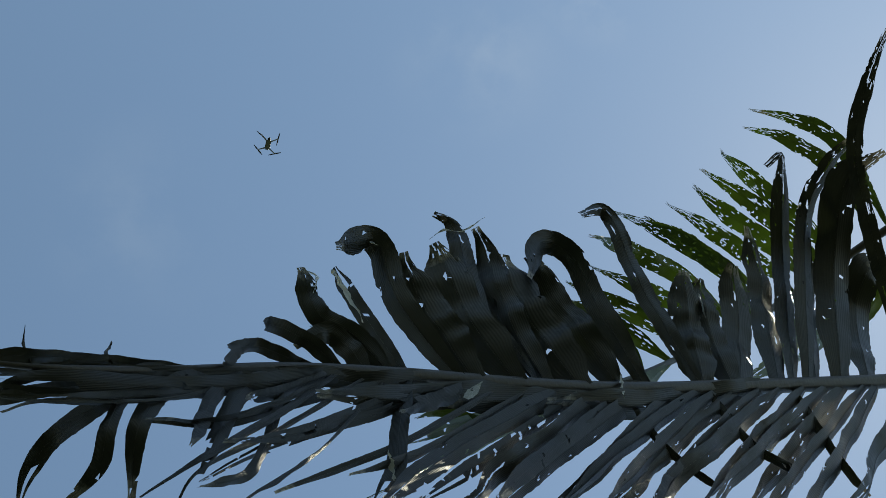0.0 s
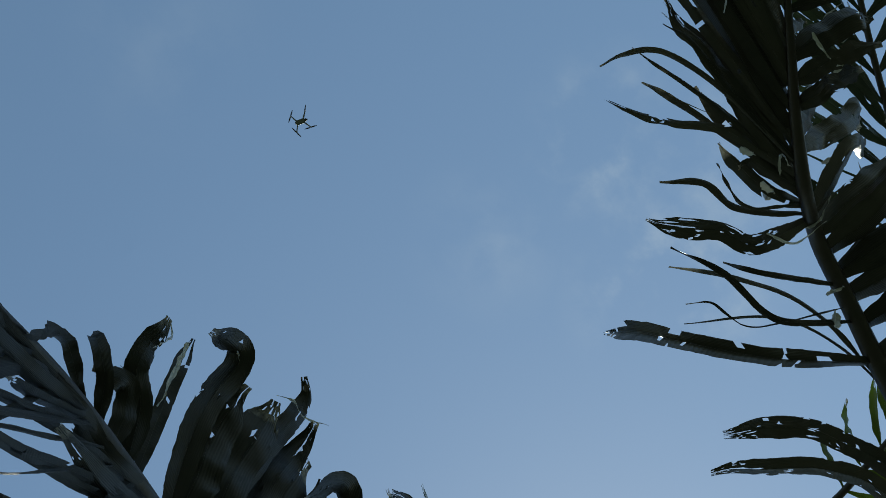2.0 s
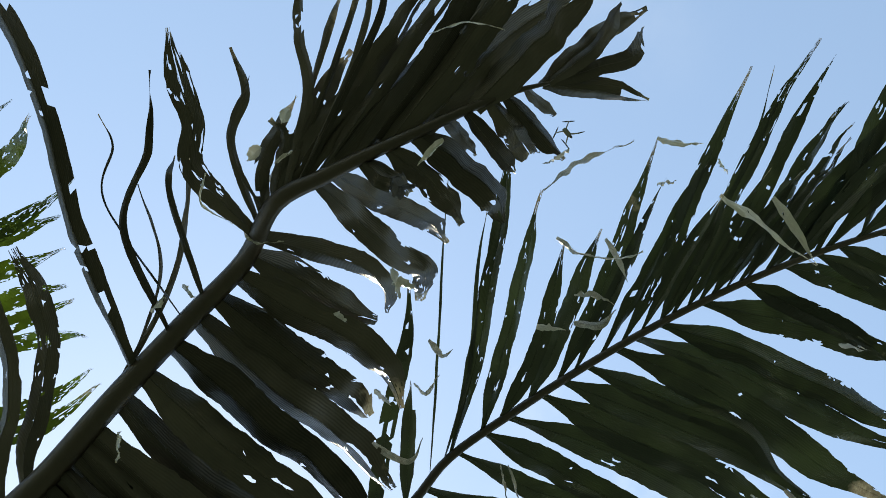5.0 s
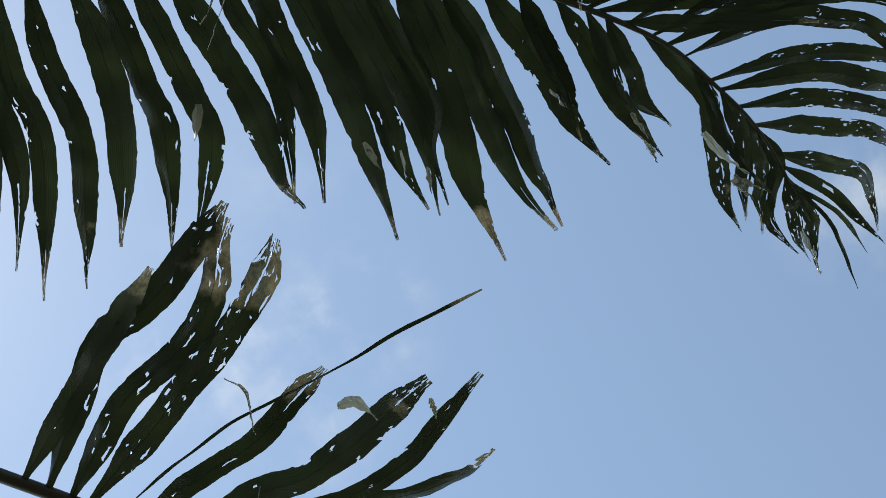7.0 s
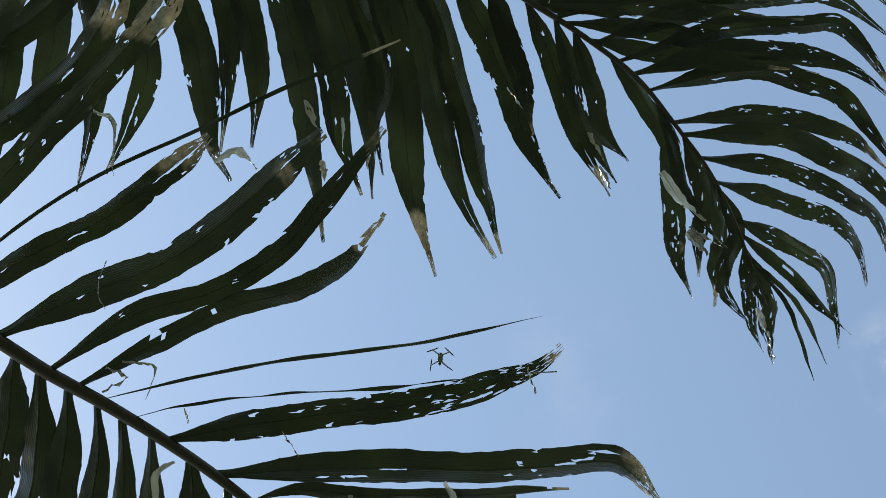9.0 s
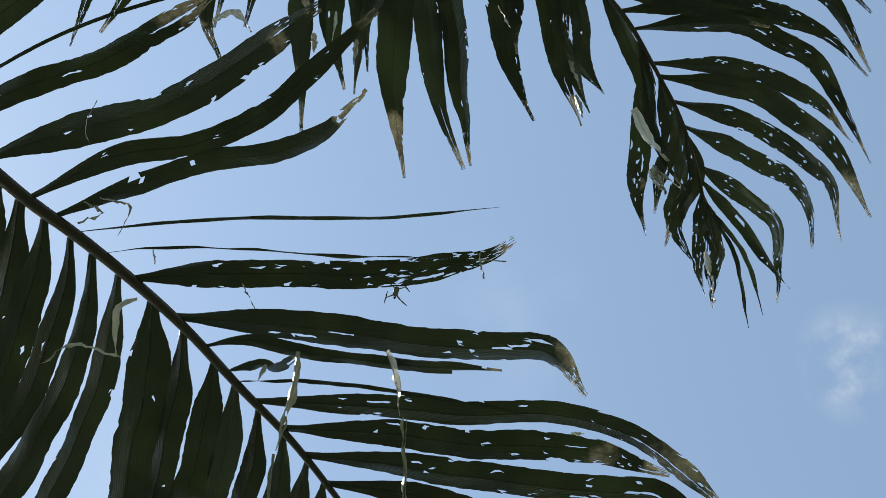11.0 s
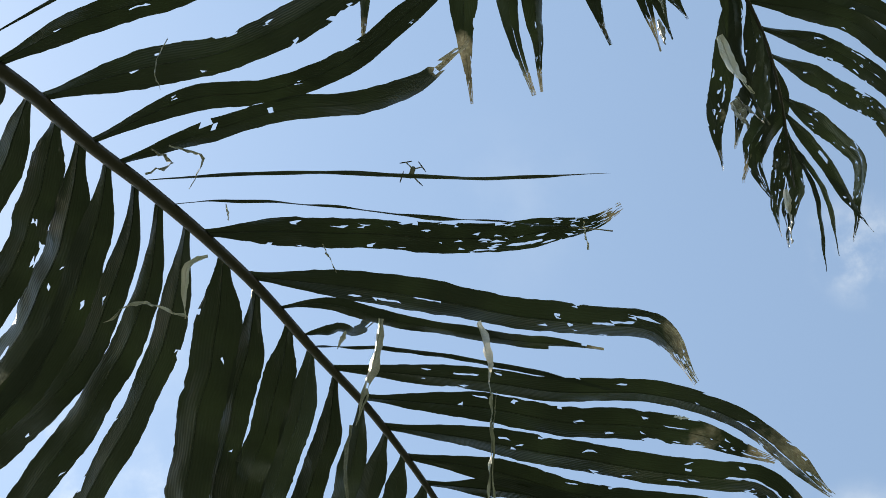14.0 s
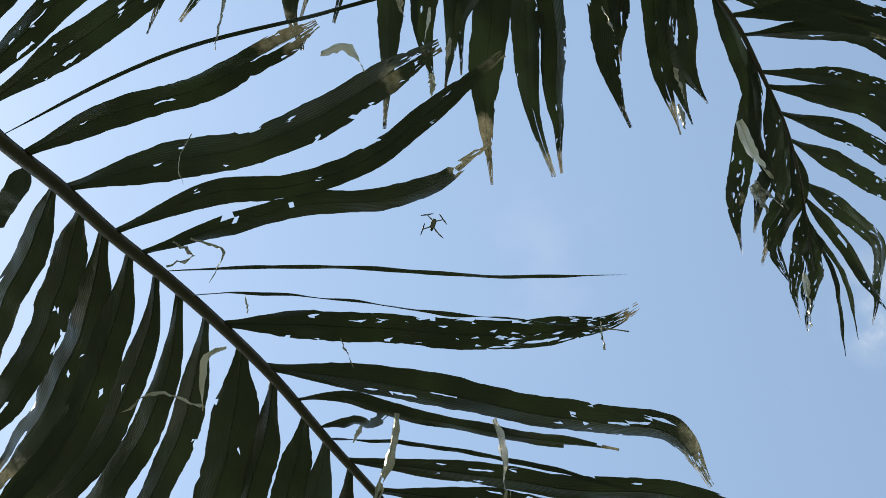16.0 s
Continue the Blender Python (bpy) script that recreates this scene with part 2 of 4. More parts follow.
LEAF_RANDOM = random.Random(7)


def evenly(line, count):
    """The line at even steps along its length."""
    sums = [0.0]
    for p, q in zip(line, line[1:]):
        sums.append(sums[-1] + (q - p).length)
    out, k = [], 0
    for i in range(count + 1):
        want = sums[-1] * i / count
        while k < len(line) - 2 and sums[k + 1] < want:
            k += 1
        out.append(line[k].lerp(line[k + 1], (want - sums[k]) / max(1e-9, sums[k + 1] - sums[k])))
    return out


def leaf(f, s, path, width, holes, mat=None, name="leaflet", label="", fork=None, twist=None, start=(0, 0, 0), hang=None, shape=None):
    """One leaflet: from the rachis at s along the path to its tip (offsets from its foot), pierced by holes."""
    rnd = LEAF_RANDOM
    foot = f.line[min(400, max(0, round(s * 400)))] + Vector(start)
    path = [Vector((0, 0, 0)), *(Vector(p) for p in path)]
    length = sum((q - p).length for p, q in zip(path, path[1:]))
    nu = max(10, int(length / 0.0046))
    curve = evenly(spline(path, 96), nu)
    thin = width < 0.022
    nv = 2 if width < 0.010 else 4 if thin else 16
    limp = 1.6 if f.mat is LEAF_OLD else 1.0
    turn0 = rnd.uniform(-0.25, 0.25) * limp if twist is None else twist
    turn1 = turn0 + rnd.uniform(-0.5, 0.5) * limp
    wob = rnd.uniform(0, 100)
    fold = rnd.uniform(0.12, 0.35) + (rnd.uniform(0.1, 0.4) if f.mat is LEAF_OLD else 0.0)
    narrow, peak, tail, end = shape or f.shape
    peak, tail, end = peak * rnd.uniform(0.8, 1.2), min(0.9, tail * rnd.uniform(0.88, 1.12)), end * rnd.uniform(0.6, 1.4)
    ripple = rnd.uniform(0.002, 0.006)
    sagged = f.droop * rnd.uniform(0.1, 1.6) * (1.0 if width > 0.012 else 0.15)
    hang = sagged * 0.25 if hang is None else hang * rnd.uniform(0.7, 1.2)
    hang_from = rnd.uniform(0.72, 0.9)
    verts, along, across = [], [], []
    centre, frames = [], []
    for i in range(nu + 1):
        u = i / nu
        p = curve[i]
        way = (curve[min(i + 1, nu)] - curve[max(i - 1, 0)]).normalized()
        over = max(0.0, (u - hang_from) / (1 - hang_from))
        p = p - Vector((0, 0, hang * over * over))
        way = (way - Vector((0, 0, 2 * hang * over / max(0.05, length * (1 - hang_from))))).normalized()
        side = way.cross(f.normal).normalized()
        up = side.cross(way)
        a = turn0 + (turn1 - turn0) * u * u
        side, up = side * math.cos(a) + up * math.sin(a), up * math.cos(a) - side * math.sin(a)
        w = width * (narrow + (1 - narrow) * step(0.0, peak, u)) * (1 - (1 - end) * step(tail, 1.0, u))
        w *= 1 + 0.12 * noise.noise((wob, u * 6, 0)) + 0.05 * noise.noise((wob, u * 30, 5))
        drift = ripple * (0.3 if thin else 0.9) * noise.noise((wob + 9, u * 5, 2))
        p = p + foot + up * ripple * (0.5 if thin else 2.0) * noise.noise((wob, u * 6, 8)) * step(0.1, 0.5, u) + side * drift * step(0.1, 0.4, u)
        centre.append(p)
        frames.append((side, up, way))
        inner = 0 < i < nu
        for j in range(nv + 1):
            v = 2 * j / nv - 1
            du = 0.0
            if 0 < j < nv and nv >= 8 and inner:
                v += rnd.uniform(-0.8, 0.8) / nv
                du = rnd.uniform(-0.42, 0.42) * length / nu
            edge = 1 + (0.07 * noise.noise((wob, u * 45, v)) if j in (0, nv) else 0)
            sag = fold * abs(v) * w * 0.5 + ripple * noise.noise((wob + v * 0.8, u * 9, 1)) * abs(v)
            verts.append(p + way * du + side * (v * w * 0.5 * edge) - up * sag)
            along.append(u)
            across.append(0.5 + 0.5 * v)
    gone = set()
    if holes > 0 and nv >= 4:
        count = (330 * holes * holes + 75 * holes) * length / 0.6 * width / 0.04 * rnd.uniform(0.5, 1.4)
        for _ in range(int(count)):
            u = 1 - (1 - 0.15) * rnd.random() ** (2.4 if holes > 0.18 else 1.4)
            i, j = int(u * nu), rnd.randrange(nv)
            for k in range(rnd.choice((1, 1, 1, 1, 2, 2, 3, 5))):
                gone.add((i + k, j))
            if rnd.random() < 0.35:
                gone.add((i, min(nv - 1, j + 1)))
    if nv >= 8:
        # tears that bite into the edges
        for _ in range(rnd.randint(0, 3)):
            i0, j0, inward = int(rnd.uniform(0.4, 0.95) * nu), *rnd.choice(((0, 1), (nv - 1, -1)))
            for k in range(rnd.randint(2, 6)):
                gone.add((i0 + k, j0))
                if rnd.random() < 0.4:
                    gone.add((i0 + k, j0 + inward))
    if nv >= 4:
        ragged = 0.82 + 0.12 * rnd.random()
        for i in range(int(ragged * nu), nu):
            for j in range(nv):
                if rnd.random() < 0.14 * (1 + holes * 2) * (i / nu - ragged) / (1 - ragged):
                    gone.add((i, j))
        if fork if fork is not None else rnd.random() < 0.6:
            slit = rnd.choice((nv // 2, nv // 2 - 1, nv // 2 + 1))
            for i in range(int(rnd.uniform(0.72, 0.9) * nu), nu):
                gone.add((i, slit))
    faces = []
    for i in range(nu):
        for j in range(nv):
            if (i, j) not in gone:
                a = i * (nv + 1) + j
                faces.append((a, a + 1, a + nv + 2, a + nv + 1))
            elif 0.05 < i / nu < 0.97:
                # holes taper to points along the blade
                a, b, c, d = i * (nv + 1) + j, i * (nv + 1) + j + 1, (i + 1) * (nv + 1) + j + 1, (i + 1) * (nv + 1) + j
                head, foot_end = (i - 1, j) not in gone, (i + 1, j) not in gone
                if head and foot_end:
                    if rnd.random() < 0.6:
                        faces.append(rnd.choice(((a, b, c), (b, c, d), (c, d, a), (d, a, b))))
                elif head and rnd.random() < 0.85:
                    faces.append(rnd.choice(((a, b, c), (d, a, b))))
                elif foot_end and rnd.random() < 0.85:
                    faces.append(rnd.choice(((b, c, d), (c, d, a))))
    # raised midrib on both faces
    first = len(verts)
    for i in range(nu + 1):
        side, up, way = frames[i]
        r = (0.00015 + 0.0003 * (1 - i / nu)) * (0.6 if thin else 1.0)
        for dx, dz in ((-1, 0), (0, 1.2), (1, 0), (0, -1.2)):
            verts.append(centre[i] + side * r * dx + up * r * dz)
            along.append(i / nu * 0.6)
            across.append(0.5)
    for i in range(nu):
        for j in range(4):
            a, b = first + i * 4 + j, first + i * 4 + (j + 1) % 4
            faces.append((a, b, b + 4, a + 4))
    me = bpy.data.meshes.new(name)
    me.from_pydata([v - foot for v in verts], [], faces)
    for key, data in (("along", along), ("across", across)):
        me.attributes.new(key, "FLOAT", "POINT").data.foreach_set("value", data)
    smooth(me)
    ob = part_of(name, me, mat or f.mat, f.ob, label)
    ob.matrix_parent_inverse = (Matrix.Translation(palm.location) @ f.ob.matrix_parent_inverse).inverted()
    ob.location = foot
    return ob


def strip(f, s, start, path, width):
    """A torn, dry piece of leaf that hangs off a leaflet near s."""
    return leaf(f, s, path, width, 0.3, LEAF_DRY, "torn_strip", "torn dry strip of leaf", start=start, hang=0.0, shape=(0.55, 0.2, 0.45, 0.1), twist=LEAF_RANDOM.choice((-1, 1)) * LEAF_RANDOM.uniform(0.5, 1.4))


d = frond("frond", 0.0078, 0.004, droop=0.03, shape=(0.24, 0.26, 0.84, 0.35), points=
    [(-0.771, 0.201, 2.774), (-0.726, 0.274, 2.766), (-0.685, 0.343, 2.759), (-0.667, 0.379, 2.756), (-0.633, 0.430, 2.751), (-0.601, 0.486, 2.745), (-0.567, 0.538, 2.740), (-0.534, 0.594, 2.734), (-0.503, 0.655, 2.729), (-0.475, 0.725, 2.725), (-0.445, 0.795, 2.720), (-0.420, 0.878, 2.716), (-0.406, 0.949, 2.714), (-0.390, 1.031, 2.712)], normal=(-0.186, 0.012, -0.983))
leaf(d, 0.4500, [(0.136, 0.037, -0.028), (0.292, 0.093, -0.066), (0.386, 0.118, -0.100)], 0.0034, 0.00)
leaf(d, 0.4900, [(0.066, 0.018, -0.012), (0.173, 0.063, -0.034), (0.254, 0.098, -0.054), (0.358, 0.140, -0.079)], 0.0030, 0.00)
leaf(d, 0.5350, [(0.100, 0.030, -0.024), (0.174, 0.061, -0.036), (0.249, 0.084, -0.047), (0.318, 0.095, -0.056), (0.355, 0.091, -0.058)], 0.0261, 0.75)
leaf(d, 0.5975, [(0.104, 0.048, -0.017), (0.193, 0.095, -0.039), (0.272, 0.130, -0.065), (0.318, 0.148, -0.089), (0.333, 0.192, -0.111)], 0.0302, 0.30)
leaf(d, 0.6400, [(0.045, 0.009, -0.014), (0.102, 0.044, -0.029), (0.169, 0.076, -0.050), (0.257, 0.113, -0.078)], 0.0134, 0.00)
leaf(d, 0.6725, [(0.034, 0.006, -0.001), (0.046, 0.017, 0.016), (0.066, 0.016, 0.043)], 0.0102, 0.00)
leaf(d, 0.6850, [(0.077, 0.029, -0.010), (0.168, 0.079, -0.014), (0.218, 0.113, -0.002)], 0.0046, 0.00)
leaf(d, 0.7125, [(0.083, 0.033, -0.019), (0.174, 0.074, -0.035), (0.267, 0.110, -0.050), (0.322, 0.148, -0.057), (0.358, 0.200, -0.059), (0.383, 0.243, -0.058)], 0.0254, 0.35)
leaf(d, 0.7500, [(0.083, 0.036, -0.009), (0.175, 0.081, -0.023), (0.268, 0.122, -0.036), (0.333, 0.167, -0.041)], 0.0291, 0.25)
leaf(d, 0.7825, [(0.085, 0.042, -0.012), (0.175, 0.091, -0.028), (0.266, 0.134, -0.044), (0.307, 0.158, -0.051), (0.332, 0.226, -0.054)], 0.0307, 0.30)
leaf(d, 0.8125, [(0.066, 0.032, -0.017), (0.131, 0.077, -0.025), (0.200, 0.112, -0.031), (0.293, 0.156, -0.040)], 0.0239, 0.20)
leaf(d, 0.8400, [(0.075, 0.033, -0.011), (0.142, 0.076, -0.017), (0.236, 0.121, -0.025), (0.301, 0.163, -0.024)], 0.0239, 0.30)
leaf(d, 0.8750, [(0.082, 0.032, -0.024), (0.174, 0.069, -0.048), (0.297, 0.118, -0.083)], 0.0227, 0.30)
leaf(d, 0.9125, [(0.067, 0.031, -0.008), (0.162, 0.080, -0.012), (0.283, 0.142, -0.011)], 0.0229, 0.20)
leaf(d, 0.9400, [(0.078, 0.038, -0.003), (0.222, 0.111, -0.011)], 0.0220, 0.20)
leaf(d, 0.2700, [(-0.029, 0.019, 0.017), (-0.070, 0.044, 0.043)], 0.0197, 0.05)
leaf(d, 0.3025, [(-0.049, 0.053, 0.011), (-0.131, 0.135, 0.019)], 0.0348, 0.05)
leaf(d, 0.3400, [(-0.049, 0.065, 0.015), (-0.104, 0.125, 0.024), (-0.177, 0.181, 0.035)], 0.0377, 0.05)
leaf(d, 0.3725, [(-0.046, 0.074, 0.009), (-0.124, 0.147, 0.039), (-0.209, 0.210, 0.079)], 0.0400, 0.05)
leaf(d, 0.4100, [(-0.031, 0.052, 0.000), (-0.104, 0.138, 0.007), (-0.176, 0.187, 0.009), (-0.226, 0.218, 0.001)], 0.0338, 0.06)
leaf(d, 0.4475, [(-0.032, 0.056, 0.009), (-0.117, 0.144, 0.036), (-0.212, 0.196, 0.071), (-0.301, 0.233, 0.111)], 0.0319, 0.06)
leaf(d, 0.4800, [(-0.041, 0.073, 0.007), (-0.114, 0.147, 0.024), (-0.207, 0.215, 0.047), (-0.297, 0.271, 0.071)], 0.0319, 0.07)
leaf(d, 0.5175, [(-0.043, 0.073, 0.007), (-0.100, 0.141, 0.019), (-0.175, 0.206, 0.035), (-0.233, 0.263, 0.047)], 0.0309, 0.07)
leaf(d, 0.5675, [(-0.036, 0.073, 0.007), (-0.090, 0.158, 0.013), (-0.142, 0.259, 0.014)], 0.0444, 0.06)
leaf(d, 0.6125, [(-0.032, 0.058, 0.013), (-0.086, 0.135, 0.028), (-0.142, 0.242, 0.045)], 0.0340, 0.06)
leaf(d, 0.6575, [(-0.034, 0.057, 0.015), (-0.089, 0.130, 0.033), (-0.145, 0.210, 0.056)], 0.0310, 0.05)
leaf(d, 0.6875, [(-0.033, 0.057, 0.018), (-0.087, 0.127, 0.042), (-0.144, 0.207, 0.076)], 0.0290, 0.05)
leaf(d, 0.7200, [(-0.030, 0.057, 0.004), (-0.080, 0.121, 0.021), (-0.126, 0.185, 0.041)], 0.0269, 0.05)
leaf(d, 0.7550, [(-0.033, 0.063, 0.018), (-0.086, 0.137, 0.042), (-0.126, 0.192, 0.073)], 0.0250, 0.05)
leaf(d, 0.7875, [(-0.030, 0.045, 0.012), (-0.079, 0.115, 0.037), (-0.118, 0.171, 0.071)], 0.0218, 0.05)
leaf(d, 0.8100, [(-0.028, 0.046, 0.008), (-0.079, 0.117, 0.036)], 0.0205, 0.05)
leaf(d, 0.8400, [(-0.030, 0.048, 0.016), (-0.070, 0.116, 0.053)], 0.0195, 0.05)
leaf(d, 0.8800, [(-0.024, 0.030, -0.007), (-0.056, 0.072, -0.019)], 0.0175, 0.05)
leaf(d, 0.9225, [(-0.020, 0.031, 0.021), (-0.049, 0.086, 0.057)], 0.0155, 0.05)
leaf(d, 0.4200, [(0.105, 0.000, -0.018), (0.167, 0.005, -0.035), (0.224, 0.018, -0.054), (0.274, 0.018, -0.076), (0.323, -0.002, -0.102)], 0.0213, 0.25)
leaf(d, 0.3825, [(0.097, -0.006, -0.023), (0.170, 0.010, -0.038), (0.243, 0.007, -0.054), (0.301, -0.013, -0.068), (0.374, -0.041, -0.085)], 0.0223, 0.20)
leaf(d, 0.3125, [(0.096, 0.006, -0.015), (0.173, 0.017, -0.033), (0.237, 0.013, -0.049), (0.293, 0.000, -0.066), (0.357, -0.013, -0.087)], 0.0329, 0.12)
leaf(d, 0.2550, [(0.085, -0.008, -0.020), (0.169, -0.005, -0.028), (0.234, -0.015, -0.027), (0.290, -0.028, -0.020)], 0.0257, 0.20)
leaf(d, 0.2175, [(0.163, -0.019, -0.036), (0.310, -0.009, -0.062), (0.403, -0.002, -0.075), (0.493, 0.009, -0.086)], 0.0036, 0.00)
leaf(d, 0.1575, [(0.140, -0.037, -0.028), (0.220, -0.058, -0.041), (0.290, -0.077, -0.049), (0.341, -0.102, -0.052), (0.376, -0.122, -0.051)], 0.0323, 0.40)
leaf(d, 0.1350, [(0.138, -0.057, -0.019), (0.225, -0.067, -0.030), (0.285, -0.091, -0.033), (0.323, -0.122, -0.029), (0.352, -0.143, -0.020)], 0.0301, 0.35)
leaf(d, 0.1100, [(0.164, -0.095, -0.026), (0.243, -0.103, -0.041), (0.314, -0.120, -0.054), (0.343, -0.125, -0.059), (0.386, -0.142, -0.068)], 0.0320, 0.20)
leaf(d, 0.0850, [(0.221, -0.084, -0.051), (0.273, -0.101, -0.068), (0.305, -0.114, -0.086)], 0.0269, 0.10)
strip(d, 0.4500, (0.202, -0.135, -0.056), [(0.022, 0.002, -0.015), (0.031, 0.027, -0.028)], 0.0123)
strip(d, 0.3050, (0.190, -0.123, -0.054), [(0.011, 0.020, -0.013), (-0.008, 0.061, -0.020)], 0.0082)
strip(d, 0.5300, (0.250, -0.147, -0.066), [(-0.005, 0.018, -0.010)], 0.0057)
strip(d, 0.3925, (0.099, -0.067, -0.036), [(-0.017, 0.019, -0.008), (-0.018, 0.039, -0.018)], 0.0025)
strip(d, 0.7600, (0.119, -0.047, -0.040), [(-0.001, 0.024, -0.011), (-0.009, 0.058, -0.020)], 0.0218)
strip(d, 0.8050, (0.096, -0.031, -0.035), [(-0.022, 0.057, -0.006), (-0.049, 0.124, -0.012)], 0.0049)
strip(d, 0.8050, (0.099, -0.030, -0.036), [(-0.023, 0.056, -0.006), (-0.042, 0.126, -0.013)], 0.0020)
strip(d, 0.7075, (0.062, -0.028, -0.029), [(-0.016, 0.028, -0.008), (-0.033, 0.052, -0.016), (-0.050, 0.077, -0.023)], 0.0114)
strip(d, 0.7625, (-0.017, 0.007, -0.014), [(-0.019, 0.036, -0.007), (-0.031, 0.092, -0.015)], 0.0042)
strip(d, 0.5575, (-0.007, 0.003, -0.015), [(-0.018, 0.002, -0.008), (-0.030, 0.028, -0.016), (-0.032, 0.042, -0.027)], 0.0074)
strip(d, 0.5850, (-0.055, 0.028, -0.006), [(-0.036, -0.027, -0.005), (-0.070, -0.021, -0.009)], 0.0058)
strip(d, 0.4600, (0.037, -0.027, -0.024), [(0.026, 0.019, -0.016), (0.007, 0.040, -0.023)], 0.0024)
strip(d, 0.4475, (0.027, -0.021, -0.022), [(0.014, 0.017, -0.014), (-0.009, 0.018, -0.020)], 0.0036)
strip(d, 0.6250, (0.066, -0.031, -0.030), [(0.004, 0.026, -0.012)], 0.0020)
strip(d, 0.5375, (0.033, -0.020, -0.023), [(-0.001, 0.014, -0.011)], 0.0016)
strip(d, 0.7550, (0.233, -0.099, -0.062), [(-0.005, 0.022, -0.010)], 0.0027)
strip(d, 0.8825, (0.217, -0.042, -0.058), [(0.010, -0.000, -0.013)], 0.0064)
strip(d, 0.6975, (0.033, -0.017, -0.023), [(-0.012, 0.010, -0.009)], 0.0049)

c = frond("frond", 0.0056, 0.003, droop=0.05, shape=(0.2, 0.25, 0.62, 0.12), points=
    [(-0.548, -0.218, 3.191), (-0.447, -0.158, 3.208), (-0.345, -0.091, 3.227), (-0.275, -0.056, 3.237), (-0.199, 0.014, 3.254), (-0.124, 0.090, 3.272), (-0.051, 0.172, 3.291), (0.020, 0.263, 3.310), (0.074, 0.343, 3.327), (0.117, 0.416, 3.342), (0.152, 0.490, 3.356), (0.172, 0.577, 3.372), (0.186, 0.656, 3.385), (0.187, 0.735, 3.398), (0.180, 0.810, 3.409), (0.175, 0.867, 3.418)], normal=(0.074, 0.156, -0.985))
leaf(c, 0.0000, [(-0.139, 0.093, -0.001), (-0.302, 0.252, 0.024)], 0.0329, 0.06)
leaf(c, 0.0000, [(-0.108, 0.108, 0.002), (-0.194, 0.224, -0.002), (-0.291, 0.327, -0.020)], 0.0340, 0.06)
leaf(c, 0.0075, [(-0.091, 0.136, 0.010), (-0.152, 0.226, 0.026), (-0.291, 0.356, 0.046)], 0.0341, 0.06)
leaf(c, 0.0225, [(-0.091, 0.129, 0.012), (-0.133, 0.228, 0.001), (-0.220, 0.334, -0.030)], 0.0342, 0.06)
leaf(c, 0.0375, [(-0.081, 0.112, 0.017), (-0.123, 0.218, 0.021), (-0.269, 0.382, 0.019)], 0.0348, 0.06)
leaf(c, 0.0600, [(-0.067, 0.104, 0.013), (-0.121, 0.226, 0.040), (-0.199, 0.312, 0.068), (-0.280, 0.397, 0.103)], 0.0388, 0.08)
leaf(c, 0.0825, [(-0.037, 0.113, 0.015), (-0.105, 0.235, 0.027), (-0.209, 0.349, 0.034)], 0.0403, 0.06)
leaf(c, 0.1025, [(-0.042, 0.112, 0.018), (-0.086, 0.233, 0.038), (-0.155, 0.322, 0.054), (-0.209, 0.388, 0.071)], 0.0392, 0.06)
leaf(c, 0.1250, [(-0.033, 0.107, 0.017), (-0.063, 0.207, 0.033), (-0.092, 0.280, 0.045), (-0.197, 0.365, 0.055)], 0.0354, 0.06)
leaf(c, 0.1550, [(-0.024, 0.129, 0.023), (-0.052, 0.261, 0.055), (-0.096, 0.364, 0.090), (-0.100, 0.423, 0.130)], 0.0449, 0.07)
leaf(c, 0.2075, [(-0.034, 0.127, 0.021), (-0.056, 0.226, 0.033), (-0.103, 0.310, 0.039), (-0.139, 0.364, 0.040)], 0.0288, 0.07)
leaf(c, 0.2350, [(-0.036, 0.130, 0.012), (-0.061, 0.223, 0.016), (-0.096, 0.295, 0.012), (-0.130, 0.356, 0.001)], 0.0400, 0.07)
leaf(c, 0.2575, [(-0.018, 0.124, 0.023), (-0.052, 0.249, 0.055), (-0.093, 0.357, 0.093), (-0.140, 0.475, 0.142)], 0.0430, 0.06)
leaf(c, 0.2900, [(-0.030, 0.124, 0.008), (-0.051, 0.237, 0.026), (-0.082, 0.321, 0.040), (-0.098, 0.410, 0.056)], 0.0406, 0.06)
leaf(c, 0.3100, [(-0.023, 0.125, 0.019), (-0.049, 0.256, 0.035), (-0.073, 0.323, 0.040), (-0.108, 0.401, 0.043)], 0.0436, 0.06)
leaf(c, 0.3325, [(-0.023, 0.126, 0.016), (-0.042, 0.238, 0.018), (-0.083, 0.289, -0.001), (-0.107, 0.355, -0.026)], 0.0331, 0.06)
leaf(c, 0.3600, [(-0.024, 0.126, 0.011), (-0.064, 0.243, 0.031), (-0.106, 0.345, 0.050), (-0.137, 0.475, 0.078)], 0.0481, 0.07)
leaf(c, 0.3775, [(-0.012, 0.107, 0.017), (-0.041, 0.237, 0.039), (-0.071, 0.352, 0.061), (-0.071, 0.472, 0.089)], 0.0402, 0.06)
leaf(c, 0.4000, [(-0.011, 0.118, 0.017), (-0.034, 0.246, 0.041), (-0.063, 0.339, 0.062), (-0.080, 0.442, 0.090)], 0.0418, 0.07)
leaf(c, 0.4350, [(-0.002, 0.114, 0.025), (-0.007, 0.215, 0.047), (-0.018, 0.280, 0.066), (-0.007, 0.364, 0.095)], 0.0419, 0.12)
leaf(c, 0.4725, [(-0.015, 0.076, -0.006), (-0.032, 0.154, -0.020), (-0.056, 0.220, -0.054)], 0.0305, 0.12)
leaf(c, 0.5125, [(-0.003, 0.084, 0.025), (-0.017, 0.177, 0.048), (-0.015, 0.298, 0.083)], 0.0315, 0.15)
